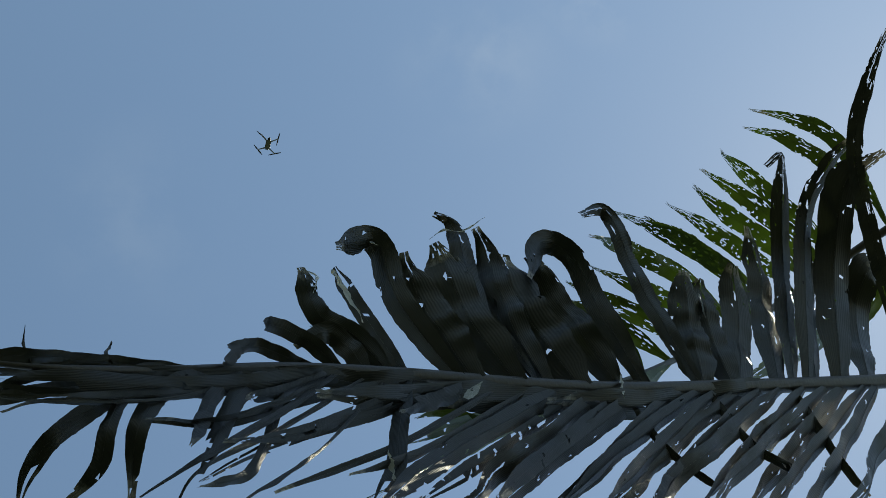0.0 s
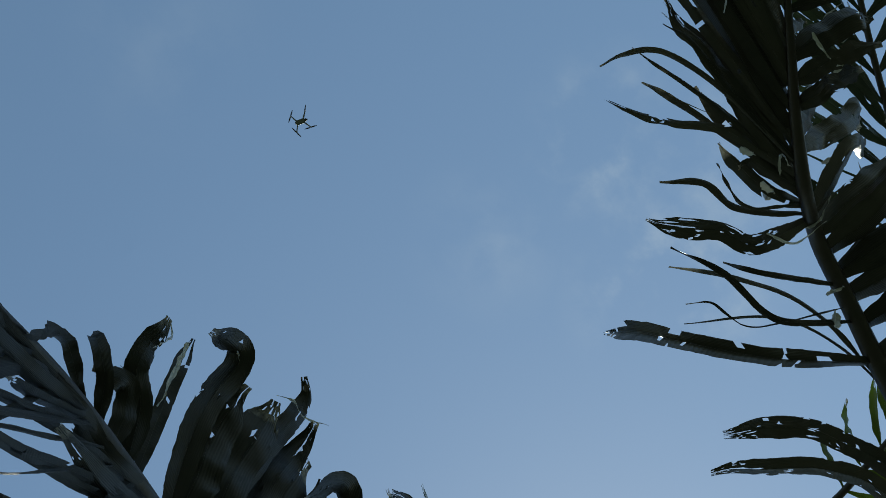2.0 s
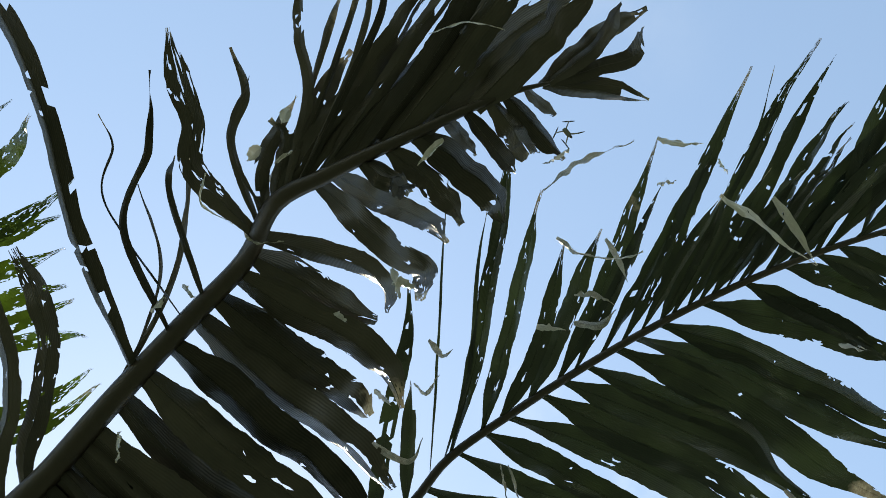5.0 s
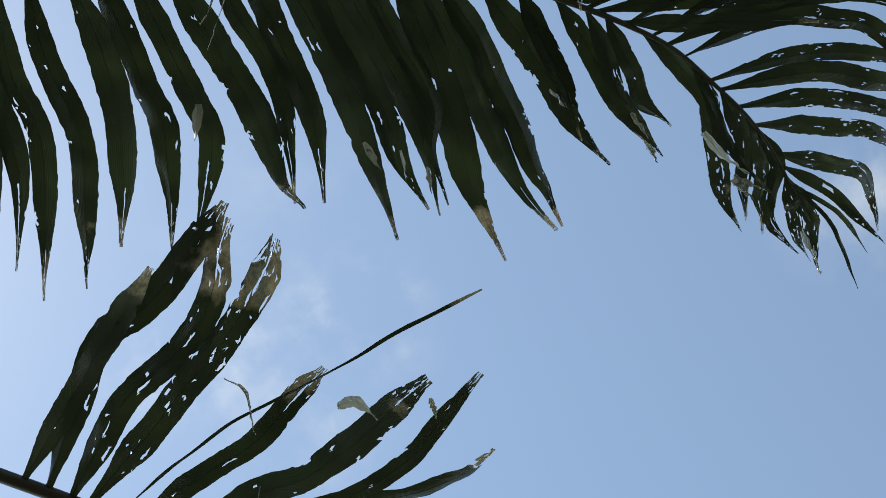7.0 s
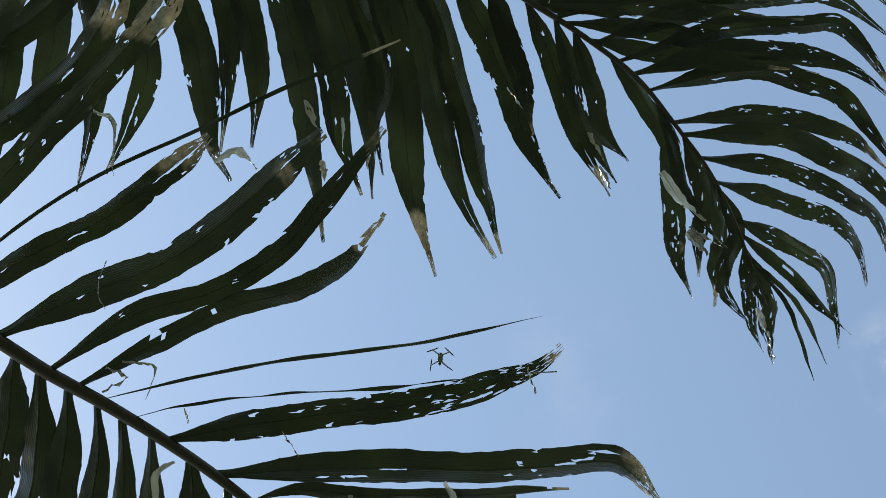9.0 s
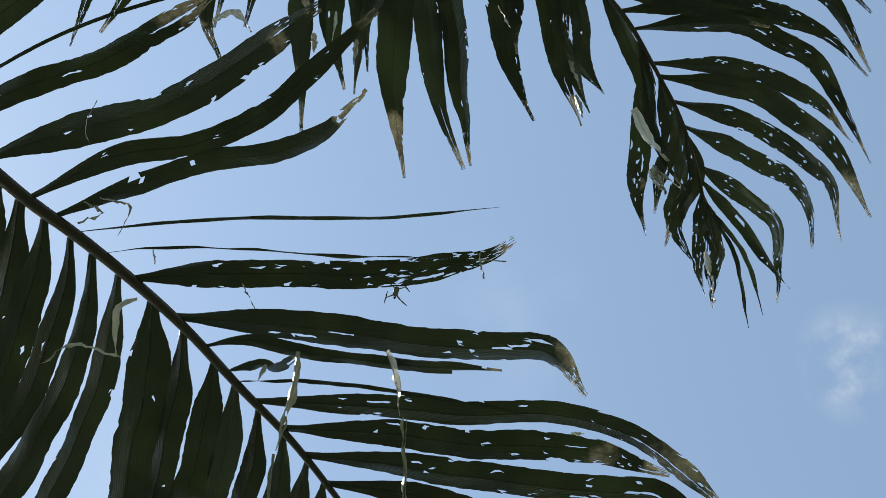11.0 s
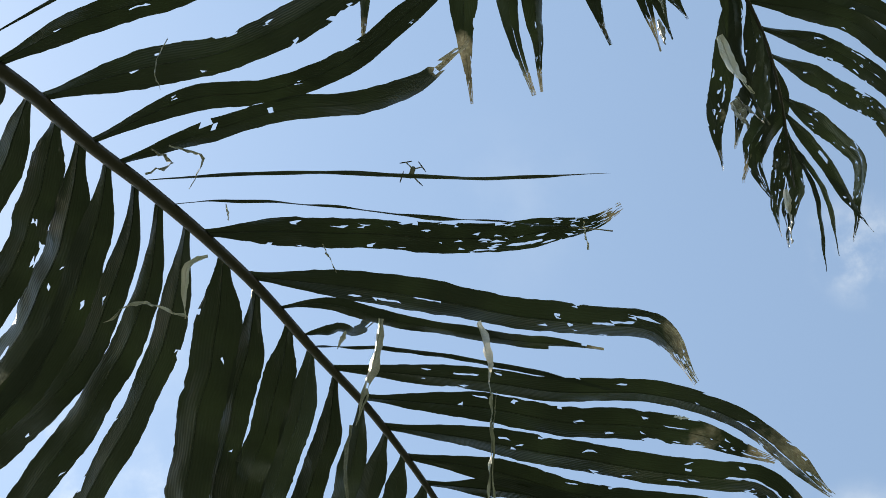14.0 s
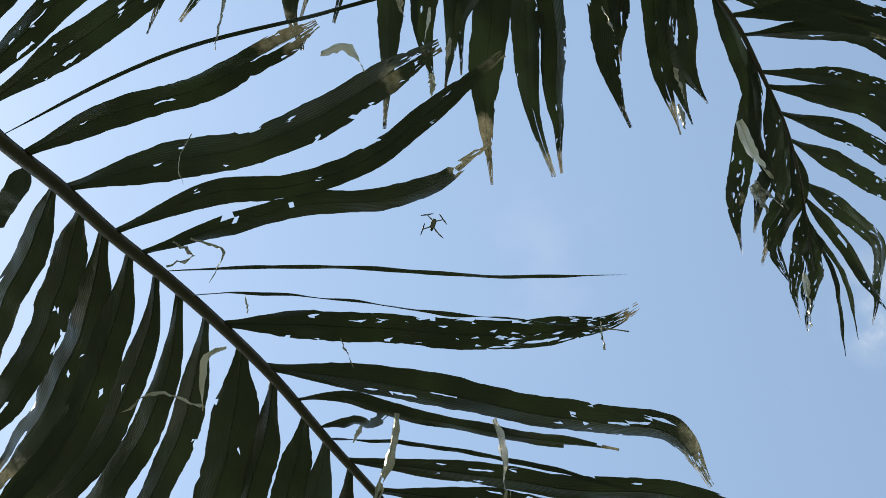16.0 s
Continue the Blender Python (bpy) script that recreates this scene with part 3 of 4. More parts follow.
leaf(c, 0.5475, [(-0.013, 0.068, 0.005), (-0.035, 0.135, 0.000), (-0.036, 0.243, -0.005)], 0.0288, 0.20)
leaf(c, 0.5725, [(-0.012, 0.073, 0.009), (-0.027, 0.141, 0.023), (-0.017, 0.198, 0.042)], 0.0276, 0.20)
leaf(c, 0.4000, [(0.128, 0.030, 0.005), (0.182, 0.034, -0.006)], 0.0184, 0.20)
leaf(c, 0.4225, [(0.115, 0.033, 0.011), (0.206, 0.056, 0.005)], 0.0185, 0.30)
leaf(c, 0.4425, [(0.119, 0.044, 0.005), (0.193, 0.069, -0.009)], 0.0212, 0.30)
leaf(c, 0.4675, [(0.122, 0.053, 0.019), (0.243, 0.107, 0.070)], 0.0214, 0.30)
leaf(c, 0.4925, [(0.115, 0.055, 0.023), (0.263, 0.142, 0.052), (0.338, 0.189, 0.071)], 0.0270, 0.30)
leaf(c, 0.5200, [(0.111, 0.058, 0.009), (0.248, 0.148, 0.023), (0.327, 0.198, 0.020)], 0.0299, 0.30)
leaf(c, 0.5575, [(0.102, 0.061, 0.018), (0.208, 0.144, 0.055), (0.320, 0.239, 0.106)], 0.0301, 0.30)
leaf(c, 0.5925, [(0.088, 0.070, 0.004), (0.225, 0.170, -0.007)], 0.0274, 0.30)
leaf(c, 0.0925, [(0.147, -0.012, 0.005), (0.271, -0.015, 0.025), (0.341, -0.030, 0.045)], 0.0218, 0.30)
leaf(c, 0.1275, [(0.106, -0.021, -0.006), (0.176, -0.035, -0.025)], 0.0184, 0.10)
leaf(c, 0.1650, [(0.153, -0.027, 0.012), (0.283, -0.052, 0.036), (0.380, -0.068, 0.071)], 0.0036, 0.00)
leaf(c, 0.1900, [(0.123, 0.004, 0.010), (0.262, -0.017, 0.036), (0.326, -0.020, 0.073)], 0.0058, 0.00)
leaf(c, 0.2000, [(0.138, 0.002, 0.012), (0.285, -0.008, 0.017), (0.383, -0.017, 0.014), (0.456, -0.023, 0.007)], 0.0231, 0.45)
leaf(c, 0.2325, [(0.130, 0.006, 0.017), (0.217, 0.009, 0.045), (0.318, 0.008, 0.087)], 0.0220, 0.50)
leaf(c, 0.2500, [(0.097, 0.024, -0.001), (0.202, 0.023, -0.008), (0.250, 0.018, -0.031)], 0.0222, 0.20)
leaf(c, 0.2775, [(0.099, 0.019, 0.005), (0.183, 0.030, 0.015), (0.241, 0.037, 0.023)], 0.0235, 0.20)
leaf(c, 0.3050, [(0.113, 0.028, 0.025), (0.224, 0.046, 0.053), (0.333, 0.061, 0.091)], 0.0235, 0.50)
leaf(c, 0.3200, [(0.114, 0.024, 0.002), (0.217, 0.039, -0.005), (0.277, 0.045, -0.028)], 0.0186, 0.40)
leaf(c, 0.3450, [(0.125, 0.038, 0.024), (0.242, 0.071, 0.055), (0.282, 0.093, 0.089)], 0.0199, 0.20)
leaf(c, 0.3650, [(0.128, 0.034, 0.018), (0.266, 0.058, 0.048), (0.392, 0.090, 0.091)], 0.0224, 0.55)
leaf(c, 0.3825, [(0.128, 0.032, -0.004), (0.211, 0.048, -0.041)], 0.0175, 0.20)
leaf(c, 0.4000, [(0.124, 0.033, 0.015), (0.258, 0.067, 0.047), (0.363, 0.076, 0.083)], 0.0060, 0.00)
leaf(c, 0.4100, [(0.136, 0.034, 0.011), (0.268, 0.061, 0.017), (0.394, 0.087, 0.017)], 0.0238, 0.55)
leaf(c, 0.4325, [(0.125, 0.039, 0.012), (0.259, 0.067, 0.023), (0.356, 0.089, 0.026)], 0.0201, 0.40)
leaf(c, 0.4550, [(0.123, 0.045, 0.027), (0.282, 0.117, 0.102)], 0.0227, 0.30)
leaf(c, 0.4750, [(0.106, 0.038, 0.002), (0.211, 0.065, -0.046)], 0.0228, 0.30)
leaf(c, 0.4950, [(0.084, 0.054, 0.040), (0.169, 0.109, 0.102)], 0.0229, 0.30)
leaf(c, 0.5175, [(0.066, 0.039, 0.017), (0.128, 0.086, 0.021)], 0.0230, 0.30)
leaf(c, 0.5475, [(0.177, 0.040, 0.017), (0.305, 0.073, 0.041), (0.393, 0.107, 0.069), (0.456, 0.177, 0.106), (0.492, 0.258, 0.150)], 0.0323, 0.30)
leaf(c, 0.6000, [(0.177, 0.030, 0.028), (0.305, 0.071, 0.053), (0.372, 0.114, 0.079), (0.422, 0.196, 0.115)], 0.0337, 0.30)
leaf(c, 0.6350, [(0.144, 0.027, 0.017), (0.268, 0.077, 0.040), (0.334, 0.116, 0.061), (0.367, 0.243, 0.096)], 0.0279, 0.30)
leaf(c, 0.6575, [(0.146, 0.038, 0.011), (0.251, 0.105, 0.022), (0.295, 0.157, 0.022), (0.316, 0.218, 0.016)], 0.0325, 0.35)
leaf(c, 0.6825, [(0.142, 0.040, 0.006), (0.213, 0.100, 0.014), (0.249, 0.148, 0.015), (0.264, 0.234, 0.016), (0.270, 0.311, 0.011)], 0.0328, 0.30)
leaf(c, 0.7250, [(0.112, 0.046, 0.012), (0.188, 0.100, 0.029), (0.239, 0.153, 0.047), (0.264, 0.221, 0.067)], 0.0282, 0.30)
leaf(c, 0.7425, [(0.121, 0.065, 0.013), (0.193, 0.143, 0.041), (0.244, 0.217, 0.075), (0.269, 0.328, 0.119)], 0.0329, 0.35)
leaf(c, 0.7775, [(0.111, 0.075, 0.029), (0.176, 0.153, 0.060), (0.218, 0.215, 0.096), (0.211, 0.310, 0.143)], 0.0285, 0.40)
leaf(c, 0.8125, [(0.092, 0.082, 0.033), (0.151, 0.150, 0.063), (0.168, 0.204, 0.097), (0.157, 0.260, 0.139)], 0.0286, 0.50)
leaf(c, 0.8625, [(0.070, 0.088, 0.029), (0.103, 0.158, 0.067), (0.077, 0.267, 0.123)], 0.0271, 0.50)
leaf(c, 0.8825, [(0.040, 0.089, 0.013), (0.050, 0.145, -0.007), (0.058, 0.197, -0.048)], 0.0196, 0.50)
leaf(c, 0.9125, [(0.015, 0.097, -0.003), (-0.011, 0.200, -0.033)], 0.0068, 0.00)
leaf(c, 0.9150, [(0.039, 0.106, 0.028), (0.043, 0.209, 0.067)], 0.0077, 0.00)
leaf(c, 0.9050, [(-0.004, 0.083, 0.019), (-0.044, 0.167, 0.017)], 0.0269, 0.70)
leaf(c, 0.8975, [(-0.030, 0.081, 0.012), (-0.043, 0.161, 0.039)], 0.0238, 0.60)
leaf(c, 0.6200, [(0.021, 0.110, 0.022), (0.009, 0.246, 0.028), (0.015, 0.318, 0.014)], 0.0278, 0.10)
leaf(c, 0.6975, [(-0.014, 0.079, 0.017), (-0.070, 0.191, 0.029), (-0.085, 0.275, 0.039)], 0.0337, 0.40)
leaf(c, 0.7450, [(-0.017, 0.083, -0.001), (-0.082, 0.182, -0.011)], 0.0264, 0.40)
leaf(c, 0.7850, [(-0.022, 0.098, 0.022), (-0.081, 0.195, 0.038)], 0.0251, 0.40)
leaf(c, 0.8125, [(-0.005, 0.082, 0.012), (-0.064, 0.131, -0.004), (-0.059, 0.202, -0.026)], 0.0252, 0.40)
strip(c, 0.3625, (0.177, -0.149, -0.035), [(0.042, 0.031, -0.008), (0.087, 0.091, -0.012)], 0.0162)
strip(c, 0.3550, (0.130, -0.110, -0.032), [(-0.011, 0.035, -0.012), (-0.003, 0.077, -0.021), (0.013, 0.104, -0.032)], 0.0152)
strip(c, 0.3475, (0.073, -0.059, -0.028), [(0.008, 0.023, -0.012), (0.005, 0.046, -0.025)], 0.0141)
strip(c, 0.4450, (0.184, -0.133, -0.032), [(-0.000, 0.025, -0.012), (0.008, 0.054, -0.023)], 0.0105)
strip(c, 0.4725, (0.105, -0.069, -0.028), [(-0.013, 0.040, -0.011), (-0.038, 0.090, -0.021), (-0.056, 0.136, -0.032)], 0.0155)
strip(c, 0.5125, (0.085, -0.047, -0.026), [(-0.026, 0.029, -0.014), (-0.070, 0.072, -0.026)], 0.0120)
strip(c, 0.4825, (0.141, -0.095, -0.029), [(-0.017, 0.012, -0.016)], 0.0119)
strip(c, 0.2375, (0.105, -0.102, -0.033), [(-0.012, 0.021, -0.014), (0.003, 0.030, -0.028)], 0.0104)
strip(c, 0.2150, (0.075, -0.082, -0.032), [(-0.006, 0.015, -0.014), (0.024, 0.025, -0.027)], 0.0070)
strip(c, 0.3125, (0.065, -0.057, -0.029), [(0.006, 0.036, -0.010)], 0.0106)
strip(c, 0.2375, (-0.031, 0.036, -0.021), [(-0.042, 0.026, -0.015), (-0.083, 0.052, -0.031)], 0.0059)
strip(c, 0.1250, (-0.002, 0.014, -0.022), [(-0.035, 0.020, -0.016)], 0.0059)
strip(c, 0.4350, (0.138, -0.104, -0.031), [(0.011, 0.020, -0.012)], 0.0082)
strip(c, 0.3875, (0.108, -0.088, -0.030), [(-0.021, 0.020, -0.015), (-0.043, 0.036, -0.030)], 0.0082)
strip(c, 0.1525, (-0.090, 0.198, 0.001), [(-0.033, 0.035, -0.013)], 0.0161)
strip(c, 0.2325, (-0.025, 0.032, -0.021), [(-0.038, 0.017, -0.016), (-0.068, 0.031, -0.032)], 0.0078)
strip(c, 0.5375, (-0.101, 0.067, -0.021), [(0.004, 0.042, -0.009)], 0.0160)
strip(c, 0.1350, (0.006, -0.006, -0.025), [(0.010, 0.028, -0.011), (-0.039, 0.021, -0.032)], 0.0055)
strip(c, 0.7550, (-0.061, 0.016, -0.026), [(0.005, 0.051, -0.008), (0.020, 0.089, -0.016)], 0.0192)
strip(c, 0.1650, (0.049, -0.104, -0.037), [(-0.017, 0.067, -0.007), (0.021, 0.078, -0.018)], 0.0096)
strip(c, 0.3375, (0.051, -0.040, -0.027), [(0.007, 0.031, -0.011), (0.033, 0.043, -0.023)], 0.0124)
strip(c, 0.3700, (-0.191, 0.171, -0.014), [(-0.005, 0.045, -0.011)], 0.0122)
strip(c, 0.4050, (-0.198, 0.169, -0.015), [(-0.020, 0.040, -0.013)], 0.0098)
strip(c, 0.4350, (-0.216, 0.173, -0.015), [(-0.018, 0.032, -0.014)], 0.0087)
strip(c, 0.8425, (-0.077, 0.005, -0.031), [(0.010, 0.042, -0.010)], 0.0221)
strip(c, 0.6550, (-0.098, 0.045, -0.026), [(-0.001, 0.044, -0.011)], 0.0114)
strip(c, 1.0000, (-0.021, 0.032, -0.023), [(-0.016, 0.037, -0.013)], 0.0161)
strip(c, 0.8400, (-0.070, 0.003, -0.032), [(0.025, 0.048, -0.009)], 0.0147)
strip(c, 0.7050, (-0.126, 0.031, -0.032), [(-0.002, 0.034, -0.013)], 0.0118)
strip(c, 0.9875, (-0.023, 0.002, -0.029), [(-0.009, 0.040, -0.013)], 0.0122)

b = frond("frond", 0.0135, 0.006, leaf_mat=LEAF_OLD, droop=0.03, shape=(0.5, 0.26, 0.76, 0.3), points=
    [(-0.434, -0.561, 2.818), (-0.374, -0.526, 2.823), (-0.318, -0.502, 2.830), (-0.261, -0.466, 2.835), (-0.198, -0.433, 2.841), (-0.136, -0.399, 2.848), (-0.077, -0.365, 2.853), (-0.018, -0.331, 2.859), (0.049, -0.311, 2.809), (0.085, -0.272, 2.809), (0.113, -0.239, 2.809), (0.146, -0.197, 2.809), (0.176, -0.159, 2.809), (0.198, -0.127, 2.808), (0.214, -0.097, 2.807)], normal=(0.177, -0.144, -0.974))
leaf(b, 0.6500, [(-0.023, 0.058, 0.069), (-0.035, 0.096, 0.112), (-0.063, 0.128, 0.187)], 0.0234, 0.12)
leaf(b, 0.6275, [(-0.044, 0.067, 0.051), (-0.071, 0.116, 0.086), (-0.112, 0.127, 0.155)], 0.0278, 0.12)
leaf(b, 0.5300, [(-0.009, 0.093, 0.027), (-0.030, 0.126, 0.057), (-0.064, 0.135, 0.114)], 0.0245, 0.15)
leaf(b, 0.5100, [(-0.015, 0.061, -0.005), (-0.031, 0.099, 0.002), (-0.038, 0.133, 0.020)], 0.0335, 0.10)
leaf(b, 0.4825, [(-0.019, 0.061, -0.012), (-0.033, 0.117, -0.009), (-0.057, 0.159, 0.003), (-0.095, 0.187, 0.023)], 0.0368, 0.10)
leaf(b, 0.4550, [(-0.032, 0.078, -0.010), (-0.063, 0.134, 0.006), (-0.095, 0.171, 0.045)], 0.0368, 0.10)
leaf(b, 0.4250, [(-0.046, 0.086, -0.014), (-0.084, 0.150, 0.015), (-0.146, 0.229, 0.067)], 0.0401, 0.10)
leaf(b, 0.3875, [(-0.042, 0.094, -0.022), (-0.084, 0.175, -0.027), (-0.147, 0.246, -0.024)], 0.0418, 0.10)
leaf(b, 0.3500, [(-0.044, 0.090, -0.022), (-0.084, 0.177, -0.024), (-0.141, 0.238, -0.014)], 0.0418, 0.10)
leaf(b, 0.3175, [(-0.056, 0.082, 0.001), (-0.108, 0.182, 0.030), (-0.189, 0.262, 0.092)], 0.0418, 0.10)
leaf(b, 0.2750, [(-0.044, 0.087, -0.018), (-0.082, 0.174, -0.028), (-0.119, 0.240, -0.030), (-0.177, 0.296, -0.028)], 0.0447, 0.10)
leaf(b, 0.2575, [(-0.045, 0.084, -0.019), (-0.085, 0.171, -0.024), (-0.142, 0.244, -0.021), (-0.201, 0.285, -0.004)], 0.0391, 0.10)
leaf(b, 0.2425, [(-0.052, 0.079, -0.010), (-0.099, 0.160, -0.003), (-0.193, 0.246, 0.012)], 0.0470, 0.10)
leaf(b, 0.2175, [(-0.051, 0.082, -0.011), (-0.103, 0.162, 0.005), (-0.207, 0.243, 0.035)], 0.0392, 0.10)
leaf(b, 0.2025, [(-0.059, 0.082, -0.019), (-0.109, 0.165, -0.020), (-0.199, 0.237, -0.012)], 0.0470, 0.10)
leaf(b, 0.1825, [(-0.066, 0.083, -0.018), (-0.123, 0.164, -0.022), (-0.203, 0.225, -0.016)], 0.0392, 0.10)
leaf(b, 0.1625, [(-0.069, 0.082, -0.012), (-0.143, 0.163, 0.005), (-0.241, 0.229, 0.048)], 0.0493, 0.10)
leaf(b, 0.1375, [(-0.064, 0.079, -0.023), (-0.133, 0.158, -0.031), (-0.206, 0.216, -0.027)], 0.0415, 0.10)
leaf(b, 0.1175, [(-0.070, 0.073, -0.013), (-0.140, 0.149, -0.008), (-0.234, 0.204, 0.013)], 0.0494, 0.10)
leaf(b, 0.0800, [(-0.071, 0.073, -0.010), (-0.159, 0.144, 0.008), (-0.261, 0.185, 0.059)], 0.0506, 0.10)
leaf(b, 0.0625, [(-0.089, 0.068, -0.009), (-0.189, 0.129, 0.010), (-0.278, 0.162, 0.066)], 0.0506, 0.10)
leaf(b, 0.0425, [(-0.096, 0.054, -0.004), (-0.213, 0.106, 0.036)], 0.0509, 0.10)
leaf(b, 0.1475, [(0.055, -0.019, 0.019), (0.112, -0.023, 0.038), (0.173, -0.058, 0.068), (0.224, -0.105, 0.104)], 0.0240, 0.45)
leaf(b, 0.1850, [(0.037, -0.012, 0.014), (0.083, -0.013, 0.030), (0.153, -0.027, 0.057), (0.214, -0.080, 0.094)], 0.0239, 0.45)
leaf(b, 0.3000, [(0.119, 0.030, 0.024), (0.192, 0.024, 0.070), (0.254, 0.000, 0.138)], 0.0055, 0.00)
leaf(b, 0.2900, [(0.083, 0.020, 0.027), (0.148, 0.013, 0.074), (0.204, -0.038, 0.151)], 0.0033, 0.00)
leaf(b, 0.6975, [(-0.009, 0.032, -0.021), (-0.013, 0.051, -0.064)], 0.0224, 0.10)
leaf(b, 0.7375, [(-0.022, 0.043, -0.007), (-0.045, 0.083, -0.024)], 0.0235, 0.10)
leaf(b, 0.7750, [(-0.014, 0.042, -0.005), (-0.039, 0.086, 0.002), (-0.060, 0.100, 0.027)], 0.0341, 0.10)
leaf(b, 0.8175, [(-0.027, 0.038, 0.043)], 0.0141, 0.10)
leaf(b, 0.8450, [(-0.022, 0.029, -0.016), (-0.039, 0.053, -0.045)], 0.0165, 0.10)
leaf(b, 0.8875, [(-0.019, 0.025, -0.014), (-0.037, 0.040, -0.055)], 0.0236, 0.10)
leaf(b, 0.9150, [(-0.022, 0.034, 0.002), (-0.043, 0.066, 0.008)], 0.0212, 0.10)
leaf(b, 0.9525, [(-0.018, 0.035, 0.030)], 0.0105, 0.00)
leaf(b, 0.9875, [(0.005, 0.045, 0.002), (0.008, 0.098, 0.017)], 0.0212, 0.10)
leaf(b, 1.0000, [(0.023, 0.037, -0.005), (0.040, 0.062, -0.022), (0.064, 0.059, -0.045)], 0.0154, 0.10)
leaf(b, 0.9975, [(0.041, 0.030, -0.018), (0.079, 0.036, -0.058)], 0.0142, 0.10)
leaf(b, 0.9825, [(0.055, 0.038, 0.006), (0.090, 0.078, 0.032)], 0.0177, 0.10)
leaf(b, 0.8575, [(0.068, 0.038, -0.012), (0.137, 0.075, -0.043)], 0.0355, 0.10)
leaf(b, 0.7850, [(0.099, 0.057, 0.017), (0.179, 0.128, 0.056)], 0.0325, 0.10)
leaf(b, 0.7375, [(0.140, 0.060, 0.007), (0.225, 0.085, -0.026)], 0.0355, 0.12)
leaf(b, 0.6975, [(0.116, 0.048, 0.007), (0.238, 0.082, -0.011)], 0.0236, 0.20)
leaf(b, 0.6275, [(0.119, 0.046, 0.023), (0.214, 0.082, 0.042), (0.295, 0.106, 0.065)], 0.0154, 0.40)
leaf(b, 0.6000, [(0.112, 0.044, 0.033), (0.206, 0.086, 0.086)], 0.0154, 0.30)
leaf(b, 0.6000, [(0.103, 0.021, 0.015), (0.183, 0.024, 0.036), (0.216, 0.001, 0.057), (0.226, -0.019, 0.078)], 0.0063, 0.10)
leaf(b, 0.5850, [(0.095, -0.001, 0.023), (0.139, -0.022, 0.041), (0.173, -0.031, 0.059), (0.209, -0.036, 0.080)], 0.0106, 0.50)
leaf(b, 0.5725, [(0.124, 0.021, 0.021), (0.228, 0.029, 0.058)], 0.0063, 0.20)
leaf(b, 0.5625, [(0.098, 0.007, 0.022), (0.177, 0.011, 0.046), (0.202, 0.013, 0.067)], 0.0074, 0.20)
leaf(b, 0.6050, [(0.099, 0.021, 0.010), (0.173, 0.036, 0.003), (0.215, 0.023, -0.017)], 0.0074, 0.20)
leaf(b, 0.5375, [(0.072, -0.043, -0.003), (0.119, -0.042, 0.008), (0.156, -0.065, 0.023)], 0.0084, 0.30)
leaf(b, 0.5300, [(0.048, -0.066, -0.024), (0.092, -0.078, -0.020), (0.127, -0.099, -0.021), (0.168, -0.116, -0.025)], 0.0224, 0.50)
leaf(b, 0.3950, [(0.099, -0.060, -0.035), (0.175, -0.053, -0.032), (0.243, -0.066, -0.035)], 0.0074, 0.20)
leaf(b, 0.4425, [(0.097, -0.049, -0.030), (0.130, -0.058, 0.002)], 0.0063, 0.10)
leaf(b, 0.4150, [(0.099, -0.090, -0.032), (0.151, -0.095, -0.027), (0.177, -0.113, -0.029)], 0.0021, 0.00)
leaf(b, 0.3425, [(0.122, -0.071, -0.040), (0.218, -0.114, -0.052), (0.288, -0.143, -0.096), (0.349, -0.177, -0.164)], 0.0201, 0.40)
leaf(b, 0.5525, [(0.060, -0.046, -0.008), (0.123, -0.038, -0.037)], 0.0037, 0.00)
leaf(b, 0.6275, [(0.078, 0.037, 0.015), (0.148, 0.079, 0.041), (0.240, 0.136, 0.082)], 0.0248, 0.10)
leaf(b, 0.5700, [(0.075, 0.026, 0.008), (0.150, 0.059, 0.026), (0.233, 0.095, 0.053)], 0.0225, 0.20)
leaf(b, 0.5575, [(0.061, 0.010, 0.007), (0.129, 0.026, 0.025), (0.161, 0.038, 0.042)], 0.0201, 0.20)
leaf(b, 0.5475, [(0.051, -0.014, -0.001), (0.118, 0.002, 0.025)], 0.0165, 0.20)
leaf(b, 0.5700, [(0.060, -0.006, 0.013), (0.073, -0.022, 0.016)], 0.0177, 0.10)
leaf(b, 0.2025, [(-0.081, 0.176, -0.100), (-0.130, 0.276, -0.109), (-0.205, 0.347, -0.108)], 0.0367, 0.10)
leaf(b, 0.1700, [(-0.102, 0.204, -0.110), (-0.161, 0.305, -0.151), (-0.227, 0.395, -0.202)], 0.0387, 0.12)
leaf(b, 0.2300, [(-0.074, 0.182, -0.095), (-0.125, 0.270, -0.101), (-0.170, 0.307, -0.088)], 0.0279, 0.12)
leaf(b, 0.1050, [(-0.098, 0.231, -0.110), (-0.178, 0.337, -0.142), (-0.232, 0.422, -0.168)], 0.0384, 0.10)
strip(b, 0.5275, (0.014, -0.023, 0.009), [(-0.016, 0.021, -0.019), (-0.007, 0.050, -0.034)], 0.0035)
strip(b, 0.5475, (0.032, -0.013, 0.031), [(0.013, 0.011, -0.012)], 0.0122)
strip(b, 0.4025, (0.018, -0.027, -0.012), [(0.017, 0.013, -0.011)], 0.0114)
strip(b, 0.5025, (-0.080, 0.148, -0.054), [(-0.007, 0.016, -0.016)], 0.0104)
strip(b, 0.4375, (0.017, -0.020, -0.013), [(-0.005, 0.015, -0.016)], 0.0096)
strip(b, 0.2975, (-0.009, 0.021, -0.024), [(-0.023, 0.008, -0.018)], 0.0114)
strip(b, 0.2800, (-0.088, 0.176, -0.061), [(-0.012, 0.021, -0.018)], 0.0113)
strip(b, 0.2300, (-0.108, 0.210, -0.070), [(-0.001, 0.012, -0.014)], 0.0095)
